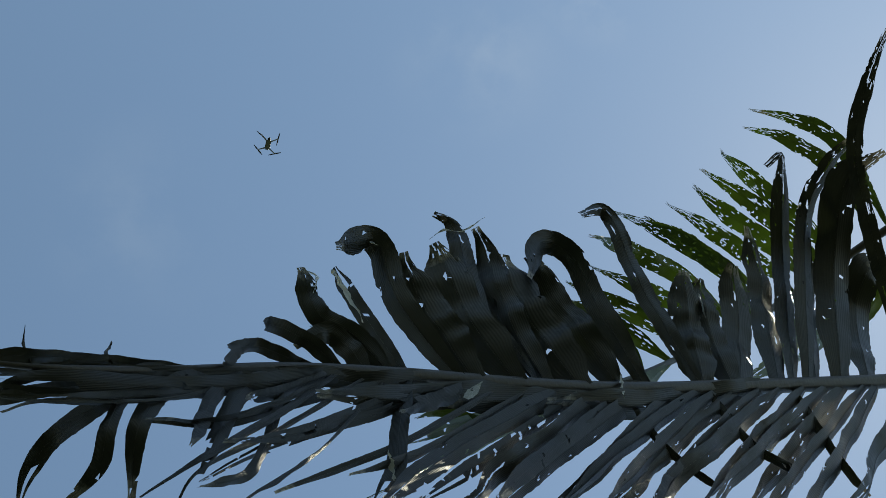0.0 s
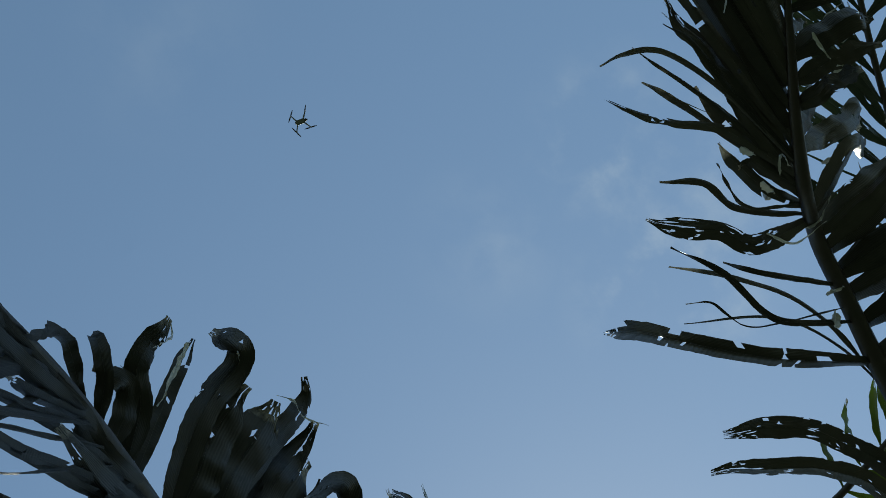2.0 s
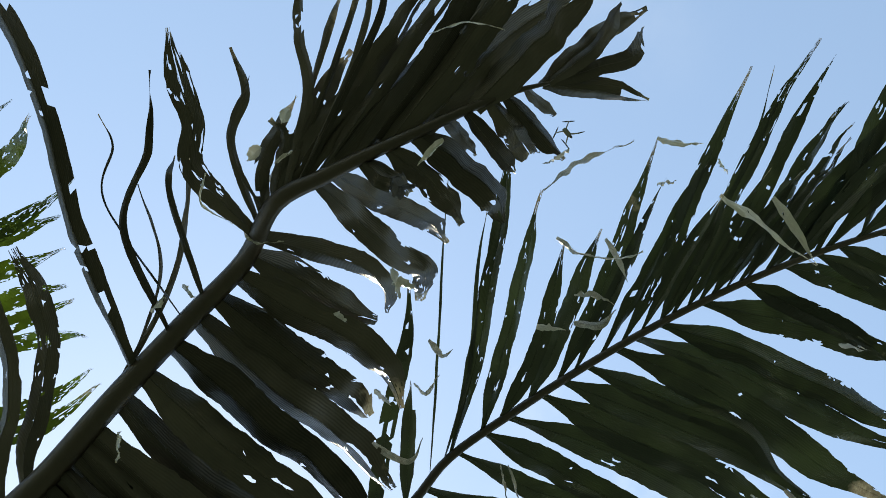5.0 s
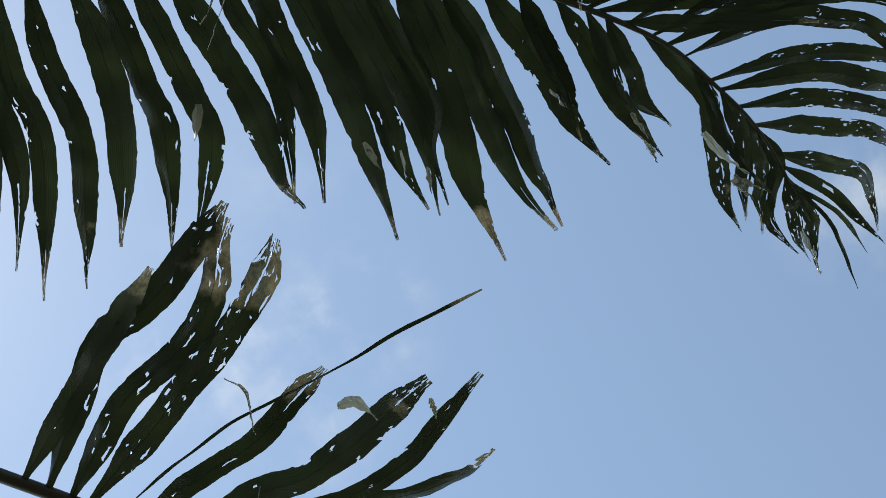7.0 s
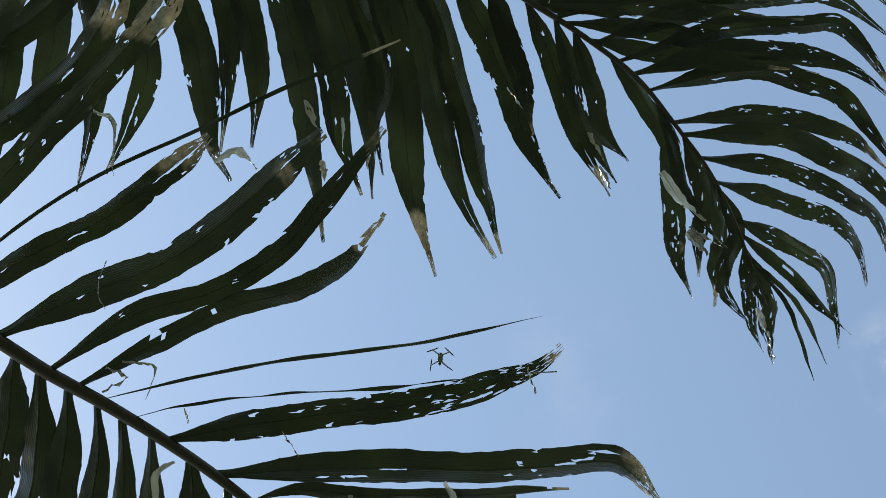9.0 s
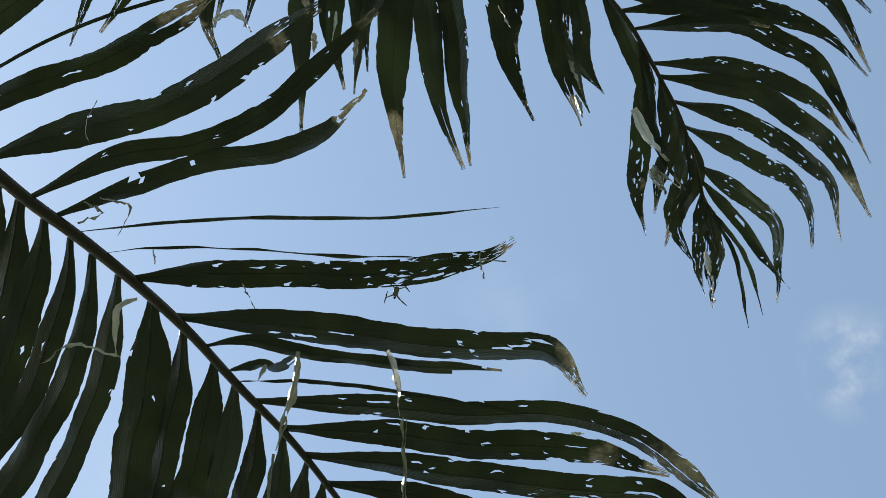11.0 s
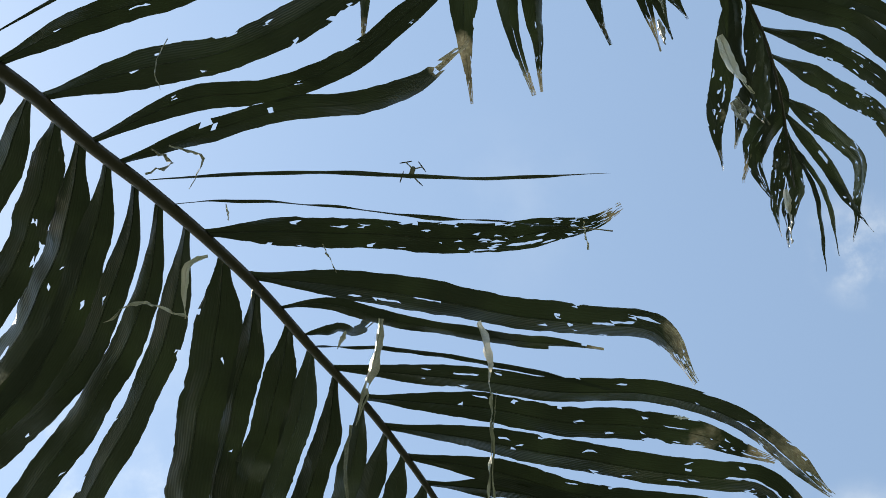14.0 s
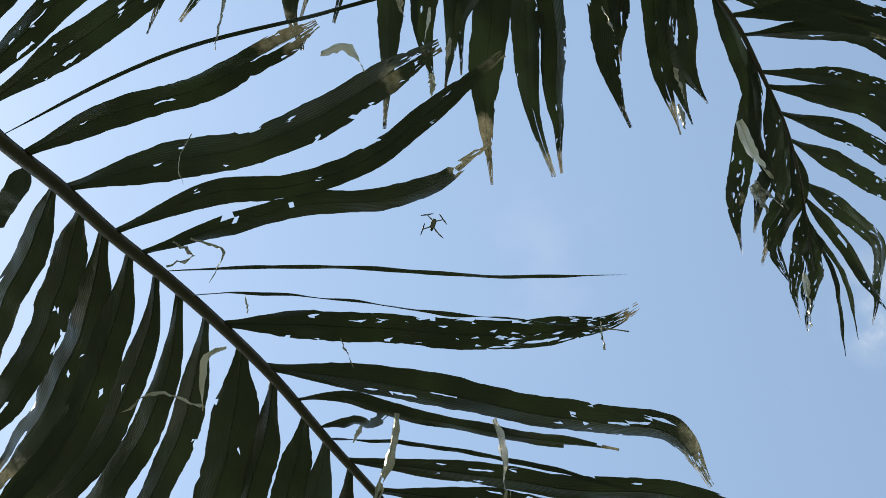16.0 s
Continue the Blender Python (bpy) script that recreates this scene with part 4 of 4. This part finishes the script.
strip(b, 0.5200, (-0.042, 0.089, -0.026), [(-0.001, 0.013, -0.015)], 0.0078)
strip(b, 0.6525, (-0.086, 0.077, 0.014), [(-0.001, 0.021, -0.016)], 0.0121)
strip(b, 0.5925, (0.034, -0.033, -0.003), [(-0.013, -0.008, -0.014)], 0.0118)
strip(b, 0.8400, (0.060, -0.045, -0.001), [(0.018, 0.029, -0.013), (0.019, 0.063, -0.031)], 0.0042)
strip(b, 0.6425, (0.051, -0.045, -0.003), [(-0.014, -0.003, -0.014)], 0.0110)
strip(b, 0.5625, (0.020, -0.063, -0.011), [(-0.026, 0.005, -0.018), (-0.033, 0.038, -0.036)], 0.0034)
strip(b, 0.5950, (0.022, -0.020, -0.007), [(0.016, 0.014, -0.012), (0.004, 0.006, -0.025)], 0.0025)
strip(b, 0.8050, (-0.012, 0.009, -0.022), [(-0.026, -0.018, -0.014)], 0.0084)
strip(b, 0.6650, (-0.072, 0.065, -0.041), [(-0.020, 0.014, -0.018)], 0.0109)
strip(b, 1.0000, (-0.052, 0.027, -0.032), [(-0.018, -0.020, -0.013)], 0.0067)

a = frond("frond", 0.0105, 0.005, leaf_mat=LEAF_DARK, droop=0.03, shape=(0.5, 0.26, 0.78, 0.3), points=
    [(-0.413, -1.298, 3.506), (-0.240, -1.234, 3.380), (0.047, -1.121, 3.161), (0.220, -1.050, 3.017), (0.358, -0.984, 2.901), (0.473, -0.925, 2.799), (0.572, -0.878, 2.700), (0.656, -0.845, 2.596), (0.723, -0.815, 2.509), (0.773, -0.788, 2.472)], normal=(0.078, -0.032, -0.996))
leaf(a, 0.4950, [(0.020, 0.079, 0.049), (0.020, 0.121, 0.085), (0.017, 0.171, 0.126), (0.063, 0.178, 0.056)], 0.0321, 0.10)
leaf(a, 0.4800, [(0.010, 0.078, 0.064), (0.010, 0.135, 0.109), (0.007, 0.155, 0.111)], 0.0524, 0.08)
leaf(a, 0.4375, [(0.012, 0.084, 0.063), (0.004, 0.157, 0.134), (0.005, 0.180, 0.142)], 0.0520, 0.08)
leaf(a, 0.4300, [(0.004, 0.083, 0.086), (-0.022, 0.161, 0.196), (-0.030, 0.202, 0.252), (-0.015, 0.224, 0.264)], 0.0282, 0.10)
leaf(a, 0.4075, [(-0.004, 0.083, 0.087), (-0.022, 0.163, 0.175), (-0.023, 0.200, 0.195)], 0.0378, 0.10)
leaf(a, 0.3750, [(0.007, 0.077, 0.069), (0.005, 0.138, 0.126), (-0.005, 0.176, 0.165)], 0.0639, 0.06)
leaf(a, 0.3350, [(0.005, 0.095, 0.081), (0.007, 0.162, 0.142), (0.009, 0.185, 0.165)], 0.0387, 0.08)
leaf(a, 0.3075, [(-0.007, 0.109, 0.099), (-0.014, 0.183, 0.164), (0.022, 0.211, 0.137), (0.077, 0.177, 0.027)], 0.0325, 0.10)
leaf(a, 0.2500, [(-0.011, 0.120, 0.115), (-0.036, 0.212, 0.220), (-0.037, 0.257, 0.255), (0.010, 0.263, 0.209)], 0.0278, 0.25)
leaf(a, 0.2475, [(-0.042, 0.073, 0.099), (-0.088, 0.139, 0.172)], 0.0508, 0.08)
leaf(a, 0.2225, [(-0.024, 0.064, 0.081), (-0.069, 0.136, 0.173)], 0.0412, 0.10)
leaf(a, 0.2175, [(-0.077, 0.061, 0.134), (-0.130, 0.138, 0.217)], 0.0514, 0.10)
leaf(a, 0.1900, [(-0.111, 0.117, 0.216), (-0.155, 0.203, 0.294)], 0.0461, 0.10)
leaf(a, 0.1800, [(-0.168, 0.149, 0.281), (-0.227, 0.292, 0.269), (-0.191, 0.292, 0.269)], 0.0406, 0.15)
leaf(a, 0.1650, [(-0.142, 0.110, 0.248), (-0.208, 0.229, 0.300)], 0.0345, 0.10)
leaf(a, 0.1475, [(-0.153, 0.154, 0.204), (-0.216, 0.257, 0.194), (-0.290, 0.280, 0.186)], 0.0581, 0.10)
leaf(a, 0.1250, [(-0.092, 0.079, 0.159), (-0.146, 0.128, 0.182), (-0.204, 0.133, 0.218)], 0.0581, 0.10)
leaf(a, 0.1700, [(-0.196, 0.188, 0.263), (-0.276, 0.267, 0.270), (-0.357, 0.295, 0.290)], 0.0349, 0.20)
leaf(a, 0.0750, [(-0.080, 0.326, 0.066), (-0.145, 0.447, 0.055), (-0.209, 0.519, 0.044)], 0.0272, 0.45)
leaf(a, 0.5625, [(0.019, 0.050, 0.027), (0.043, 0.081, 0.015), (0.041, 0.132, 0.056)], 0.0241, 0.10)
leaf(a, 0.5475, [(0.011, 0.062, 0.061), (0.017, 0.106, 0.106), (0.018, 0.132, 0.144)], 0.0179, 0.15)
leaf(a, 0.5850, [(0.014, 0.046, 0.032), (0.040, 0.050, 0.012), (0.055, 0.048, 0.008)], 0.0231, 0.10)
leaf(a, 0.6100, [(0.020, 0.039, 0.008), (0.044, 0.063, -0.015), (0.051, 0.065, -0.044)], 0.0159, 0.10)
leaf(a, 0.6350, [(0.031, 0.030, -0.014), (0.051, 0.044, -0.043), (0.071, 0.036, -0.109)], 0.0141, 0.10)
leaf(a, 0.4175, [(-0.005, 0.024, 0.041), (0.000, 0.099, 0.123), (-0.014, 0.170, 0.232)], 0.0106, 0.10)
leaf(a, 0.7750, [(0.029, 0.000, -0.051), (0.078, -0.013, -0.129), (0.105, -0.031, -0.134), (0.117, -0.051, -0.142)], 0.0145, 0.08)
leaf(a, 0.7600, [(0.034, 0.012, -0.050), (0.054, -0.015, -0.135), (0.070, -0.041, -0.152), (0.101, -0.058, -0.157)], 0.0130, 0.08)
leaf(a, 0.7225, [(0.042, 0.004, -0.073), (0.068, -0.016, -0.145), (0.091, -0.067, -0.159)], 0.0159, 0.08)
leaf(a, 0.6950, [(0.033, -0.006, -0.074), (0.057, -0.033, -0.196)], 0.0129, 0.08)
leaf(a, 0.6575, [(0.043, 0.002, -0.074), (0.071, -0.022, -0.168), (0.088, -0.041, -0.246)], 0.0160, 0.08)
leaf(a, 0.6700, [(0.020, -0.037, -0.080), (0.051, -0.063, -0.170), (0.082, -0.055, -0.219)], 0.0086, 0.10)
leaf(a, 0.6125, [(0.058, -0.010, -0.117), (0.122, -0.014, -0.264), (0.164, -0.020, -0.327)], 0.0068, 0.20)
leaf(a, 0.5800, [(0.092, -0.008, -0.163), (0.155, -0.007, -0.287), (0.181, -0.024, -0.314)], 0.0050, 0.10)
leaf(a, 0.5625, [(0.089, -0.028, -0.188), (0.153, -0.029, -0.342)], 0.0033, 0.00)
leaf(a, 0.4475, [(0.142, 0.003, -0.197), (0.252, 0.019, -0.335)], 0.0071, 0.10)
leaf(a, 0.5450, [(0.033, -0.035, -0.097), (0.056, -0.064, -0.169), (0.081, -0.074, -0.224)], 0.0176, 0.10)
leaf(a, 0.3900, [(0.161, 0.009, -0.226), (0.255, 0.012, -0.403)], 0.0225, 0.20)
leaf(a, 0.4175, [(0.154, 0.006, -0.227), (0.228, 0.026, -0.361)], 0.0093, 0.50)
leaf(a, 0.3450, [(0.128, -0.003, -0.171), (0.242, -0.006, -0.317)], 0.0268, 0.15)
leaf(a, 0.3050, [(0.154, 0.001, -0.192), (0.273, -0.001, -0.338)], 0.0273, 0.15)
leaf(a, 0.2750, [(0.180, -0.014, -0.238), (0.262, -0.011, -0.335)], 0.0234, 0.20)
leaf(a, 0.2325, [(0.172, -0.005, -0.224), (0.280, 0.000, -0.390)], 0.0252, 0.20)
leaf(a, 0.2000, [(0.219, -0.008, -0.266), (0.301, -0.013, -0.373)], 0.0252, 0.20)
leaf(a, 0.1700, [(0.222, -0.007, -0.269), (0.352, 0.002, -0.457)], 0.0280, 0.20)
leaf(a, 0.1425, [(0.193, -0.015, -0.213), (0.329, -0.024, -0.352)], 0.0314, 0.20)
leaf(a, 0.1150, [(0.210, -0.026, -0.259), (0.349, -0.028, -0.431)], 0.0322, 0.20)
leaf(a, 0.0725, [(0.192, -0.028, -0.231), (0.337, -0.040, -0.414)], 0.0356, 0.20)
leaf(a, 0.3325, [(-0.009, -0.076, -0.053), (-0.055, -0.145, -0.041)], 0.0089, 0.10)
leaf(a, 0.2475, [(-0.009, -0.076, -0.062), (-0.058, -0.135, -0.050)], 0.0111, 0.10)
leaf(a, 0.1825, [(0.010, -0.093, -0.084), (-0.002, -0.151, -0.108)], 0.0117, 0.10)
leaf(a, 0.9175, [(0.003, 0.018, 0.013), (-0.003, 0.032, 0.015)], 0.0017, 0.00)
leaf(a, 0.8300, [(0.005, 0.016, 0.014), (0.001, 0.024, 0.046)], 0.0027, 0.00)
leaf(a, 0.8900, [(0.031, -0.000, -0.031), (0.057, -0.013, 0.002)], 0.0081, 0.10)
leaf(a, 0.6125, [(0.053, 0.003, -0.085), (0.083, 0.012, -0.142)], 0.0126, 0.10)
leaf(a, 0.6450, [(0.034, 0.007, -0.044), (0.071, -0.005, -0.117)], 0.0116, 0.10)
leaf(a, 0.5525, [(0.127, 0.051, -0.139), (0.222, 0.094, -0.250), (0.307, 0.136, -0.316)], 0.0158, 0.05)
leaf(a, 0.6025, [(0.102, 0.030, -0.140), (0.190, 0.071, -0.257), (0.261, 0.107, -0.306)], 0.0179, 0.08)
leaf(a, 0.6400, [(0.090, 0.019, -0.134), (0.172, 0.051, -0.267), (0.222, 0.077, -0.289)], 0.0103, 0.10)
leaf(a, 0.7000, [(0.077, 0.023, -0.104), (0.140, 0.041, -0.187), (0.196, 0.051, -0.170)], 0.0111, 0.10)
leaf(a, 0.5225, [(0.092, 0.025, -0.111), (0.187, 0.042, -0.243), (0.242, 0.068, -0.299)], 0.0082, 0.20)
leaf(a, 0.4475, [(0.123, 0.038, -0.142), (0.220, 0.052, -0.294), (0.271, 0.073, -0.376)], 0.0121, 0.30)
leaf(a, 0.4750, [(0.125, 0.021, -0.166), (0.210, 0.036, -0.279), (0.267, 0.037, -0.369)], 0.0107, 0.30)
leaf(a, 0.7500, [(0.054, 0.029, -0.063), (0.098, 0.052, -0.118), (0.134, 0.068, -0.152)], 0.0116, 0.00)
leaf(a, 0.5000, [(0.090, 0.036, -0.093), (0.167, 0.071, -0.164), (0.231, 0.096, -0.225)], 0.0233, 0.05)
leaf(a, 0.3875, [(0.105, 0.040, -0.106), (0.194, 0.074, -0.207), (0.261, 0.109, -0.283)], 0.0287, 0.05)
leaf(a, 0.2725, [(0.126, 0.046, -0.110), (0.233, 0.087, -0.212), (0.316, 0.126, -0.285)], 0.0316, 0.05)
leaf(a, 0.1825, [(0.155, 0.049, -0.132), (0.285, 0.099, -0.251), (0.384, 0.146, -0.345)], 0.0347, 0.05)
leaf(a, 0.6050, [(0.098, 0.004, -0.175), (0.155, 0.030, -0.284)], 0.0055, 0.10)
leaf(a, 0.6875, [(0.070, 0.005, -0.129), (0.139, 0.035, -0.232), (0.165, 0.038, -0.250)], 0.0032, 0.00)
leaf(a, 0.3675, [(0.143, -0.001, -0.190), (0.244, 0.003, -0.325)], 0.0175, 0.30)
leaf(a, 0.3225, [(0.163, 0.003, -0.232), (0.254, 0.006, -0.399)], 0.0181, 0.30)
leaf(a, 0.2475, [(0.175, 0.005, -0.216), (0.291, 0.008, -0.389)], 0.0234, 0.20)
leaf(a, 0.2125, [(0.195, 0.002, -0.225), (0.308, -0.002, -0.360)], 0.0241, 0.20)
leaf(a, 0.1850, [(0.216, 0.007, -0.253), (0.341, 0.009, -0.412)], 0.0249, 0.20)
leaf(a, 0.1550, [(0.221, 0.003, -0.258), (0.361, 0.006, -0.448)], 0.0261, 0.20)
leaf(a, 0.1250, [(0.223, -0.010, -0.256), (0.365, -0.011, -0.434)], 0.0271, 0.20)
leaf(a, 0.4725, [(0.052, 0.005, -0.082), (0.102, 0.017, -0.171)], 0.0179, 0.10)
strip(a, 0.5800, (0.020, 0.120, 0.085), [(-0.008, -0.011, -0.012), (0.004, -0.027, -0.059)], 0.0057)
strip(a, 0.5525, (0.020, 0.125, 0.087), [(-0.006, -0.064, -0.070)], 0.0058)
strip(a, 0.5000, (0.023, 0.176, 0.131), [(-0.015, -0.014, -0.006)], 0.0073)
strip(a, 0.3325, (-0.005, 0.016, 0.003), [(0.020, -0.019, -0.055)], 0.0065)
strip(a, 0.5125, (-0.012, -0.026, -0.028), [(-0.026, 0.007, 0.033)], 0.0101)
strip(a, 0.6600, (-0.045, -0.116, -0.088), [(-0.005, 0.022, 0.025)], 0.0062)
strip(a, 0.1975, (0.012, 0.140, 0.086), [(0.024, -0.027, -0.062)], 0.0156)
strip(a, 0.4300, (0.019, 0.190, 0.132), [(-0.023, 0.005, 0.015), (-0.041, -0.004, 0.016), (-0.080, 0.002, 0.045)], 0.0040)

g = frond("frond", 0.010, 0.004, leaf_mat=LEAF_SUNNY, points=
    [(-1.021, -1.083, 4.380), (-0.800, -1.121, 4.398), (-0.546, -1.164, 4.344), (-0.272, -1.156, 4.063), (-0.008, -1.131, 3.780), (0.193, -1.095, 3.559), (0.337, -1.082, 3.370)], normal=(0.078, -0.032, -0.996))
leaf(g, 0.1325, [(0.041, 0.224, -0.016), (0.105, 0.320, 0.013), (0.186, 0.382, 0.064)], 0.0407, 0.60)
leaf(g, 0.1675, [(0.006, 0.165, 0.019), (0.085, 0.296, 0.051), (0.157, 0.363, 0.105)], 0.0406, 0.60)
leaf(g, 0.2300, [(0.090, 0.195, 0.025), (0.130, 0.305, 0.069), (0.121, 0.351, 0.141)], 0.0436, 0.60)
leaf(g, 0.2625, [(0.022, 0.082, 0.028), (0.103, 0.230, 0.034), (0.174, 0.332, 0.045)], 0.0467, 0.60)
leaf(g, 0.2925, [(0.016, 0.080, 0.060), (0.100, 0.216, 0.075), (0.148, 0.311, 0.098)], 0.0467, 0.60)
leaf(g, 0.3325, [(0.017, 0.065, 0.032), (0.111, 0.220, 0.069), (0.169, 0.303, 0.096)], 0.0463, 0.60)
leaf(g, 0.3950, [(0.017, 0.059, 0.020), (0.087, 0.202, 0.084), (0.146, 0.294, 0.134)], 0.0445, 0.60)
leaf(g, 0.4350, [(-0.022, 0.109, 0.107), (0.084, 0.248, 0.113), (0.187, 0.333, 0.085)], 0.0441, 0.60)
leaf(g, 0.4750, [(0.053, 0.139, 0.051), (0.159, 0.240, -0.011), (0.254, 0.292, -0.123)], 0.0419, 0.60)
leaf(g, 0.5250, [(-0.002, 0.051, 0.048), (0.117, 0.173, 0.029), (0.185, 0.237, 0.024)], 0.0399, 0.60)
leaf(g, 0.5700, [(0.007, 0.027, 0.015), (0.110, 0.139, -0.003), (0.189, 0.217, -0.024)], 0.0383, 0.50)
leaf(g, 0.6150, [(0.080, 0.111, -0.007), (0.168, 0.188, -0.084)], 0.0348, 0.50)
leaf(g, 0.6675, [(0.009, 0.048, 0.012), (0.096, 0.114, -0.096)], 0.0339, 0.40)
leaf(g, 0.1675, [(0.036, -0.127, 0.016), (0.207, -0.173, -0.083)], 0.0469, 0.40)
leaf(g, 0.2525, [(0.033, -0.110, -0.009), (0.266, -0.127, -0.254)], 0.0459, 0.40)
leaf(g, 0.3650, [(0.046, -0.072, -0.109), (0.248, -0.090, -0.290)], 0.0428, 0.40)
leaf(g, 0.5000, [(0.152, -0.045, -0.195), (0.312, -0.039, -0.348)], 0.0370, 0.30)
leaf(g, 0.6150, [(0.186, -0.005, -0.256), (0.323, 0.025, -0.471)], 0.0333, 0.30)
leaf(g, 0.7225, [(0.195, 0.028, -0.246), (0.350, 0.054, -0.464), (0.453, 0.055, -0.663)], 0.0216, 0.30)
leaf(g, 0.8325, [(0.121, 0.010, -0.149), (0.262, 0.025, -0.350), (0.351, 0.038, -0.486)], 0.0207, 0.30)
leaf(g, 0.8975, [(0.096, 0.037, -0.097), (0.233, 0.064, -0.303)], 0.0164, 0.30)
leaf(g, 0.9725, [(0.072, 0.058, -0.040), (0.122, 0.072, -0.076)], 0.0145, 0.30)

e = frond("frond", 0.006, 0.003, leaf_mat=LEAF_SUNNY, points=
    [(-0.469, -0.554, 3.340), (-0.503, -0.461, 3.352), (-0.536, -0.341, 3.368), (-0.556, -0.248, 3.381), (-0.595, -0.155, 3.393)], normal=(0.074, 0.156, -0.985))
leaf(e, 0.2500, [(0.033, 0.032, 0.026), (0.045, 0.074, 0.083)], 0.0143, 0.20)
leaf(e, 0.3425, [(0.027, 0.036, 0.032), (0.034, 0.098, 0.101)], 0.0144, 0.20)
leaf(e, 0.4350, [(0.029, 0.039, 0.016), (0.043, 0.104, 0.060)], 0.0145, 0.20)
leaf(e, 0.5000, [(0.027, 0.044, 0.032), (0.033, 0.086, 0.082)], 0.0145, 0.20)
leaf(e, 0.5950, [(0.018, 0.041, 0.023), (0.025, 0.091, 0.081)], 0.0146, 0.20)
leaf(e, 0.6775, [(0.014, 0.033, 0.018), (0.022, 0.086, 0.062)], 0.0146, 0.20)
leaf(e, 0.7500, [(0.024, 0.037, -0.020), (0.058, 0.089, -0.063)], 0.0147, 0.20)
leaf(e, 0.2500, [(-0.057, 0.013, -0.028), (-0.139, 0.013, -0.092)], 0.0206, 0.20)
leaf(e, 0.3425, [(-0.062, 0.022, -0.017), (-0.130, 0.028, -0.067)], 0.0208, 0.20)
leaf(e, 0.4350, [(-0.077, 0.022, 0.008), (-0.177, 0.029, 0.028)], 0.0209, 0.20)
leaf(e, 0.5425, [(-0.064, 0.018, -0.002), (-0.125, 0.036, -0.015)], 0.0162, 0.20)
leaf(e, 0.7200, [(-0.049, 0.023, -0.010), (-0.096, 0.038, -0.038)], 0.0163, 0.20)
leaf(e, 0.1275, [(-0.095, -0.014, 0.000), (-0.204, -0.034, 0.024)], 0.0223, 0.20)


# ---- the drone ----


def box(bm, size, at, bevel=0.0):
    made = bmesh.ops.create_cube(bm, size=1.0, matrix=Matrix.Translation(at) @ Matrix.Diagonal((*size, 1)))
    if bevel:
        edges = list({e for v in made["verts"] for e in v.link_edges})
        bmesh.ops.bevel(bm, geom=edges, offset=bevel, segments=2, affect="EDGES")


def rod(bm, a, b, r0, r1, sides=10):
    a, b = Vector(a), Vector(b)
    m = Matrix.Translation((a + b) / 2) @ (b - a).to_track_quat("Z", "Y").to_matrix().to_4x4()
    bmesh.ops.create_cone(bm, cap_ends=True, segments=sides, radius1=r0, radius2=r1, depth=(b - a).length, matrix=m)


def make_drone(at, turn):
    drone = new("drone")
    tagged(drone, "small dark grey quadcopter drone hovering in the sky", "drone")
    bm = bmesh.new()
    box(bm, (0.09, 0.19, 0.06), (0, 0, 0), 0.018)
    box(bm, (0.06, 0.10, 0.025), (0, -0.02, 0.04), 0.008)
    part("body", bm, SHELL, drone)
    bm = bmesh.new()
    box(bm, (0.05, 0.04, 0.04), (0, 0.10, -0.035), 0.01)
    gimbal = part("camera", bm, DARK, drone, "black gimbal camera")
    bm = bmesh.new()
    rod(bm, (0, 0.118, -0.035), (0, 0.128, -0.035), 0.014, 0.013, 16)
    part("lens", bm, GLASS, gimbal)
    for k, (sx, sy) in enumerate(((1, 1), (-1, 1), (-1, -1), (1, -1))):
        end = Vector((sx * 0.15, sy * 0.135 + 0.01, 0.012))
        bm = bmesh.new()
        rod(bm, (sx * 0.03, sy * 0.06, 0.005), end, 0.014, 0.009)
        arm = part("arm", bm, SHELL, drone)
        bm = bmesh.new()
        rod(bm, end + Vector((0, 0, -0.018)), end + Vector((0, 0, 0.026)), 0.015, 0.013, 14)
        part("motor", bm, METAL, arm)
        bm = bmesh.new()
        rod(bm, end + Vector((0, 0, -0.015)), end + Vector((sx * 0.01, 0, -0.06)), 0.007, 0.004, 8)
        part("landing_leg", bm, DARK, arm)
        a = 0.5 + 1.1 * k
        bm = bmesh.new()
        for flip in (0, math.pi):
            way = Vector((math.cos(a + flip), math.sin(a + flip), 0))
            wide = Vector((-way.y, way.x, 0))
            ring = []
            for u, w in ((0.0, 0.006), (0.03, 0.012), (0.07, 0.010), (0.11, 0.006), (0.118, 0.002)):
                ring.append([bm.verts.new(end + way * u + wide * w * q + Vector((0, 0, 0.030 + 0.003 * q + h))) for q, h in ((-1, 0), (1, 0), (1, 0.0015), (-1, 0.0015))])
            for r0, r1 in zip(ring, ring[1:]):
                for j in range(4):
                    bm.faces.new((r0[j], r0[(j + 1) % 4], r1[(j + 1) % 4], r1[j]))
        part("propeller", bm, DARK, arm)
    drone.matrix_world = Matrix.Translation(at) @ turn @ Matrix.Scale(0.85, 4)
    return drone


make_drone((-0.348, 2.238, 20.917), pose(0, 0, 0, 0, 0, 35))
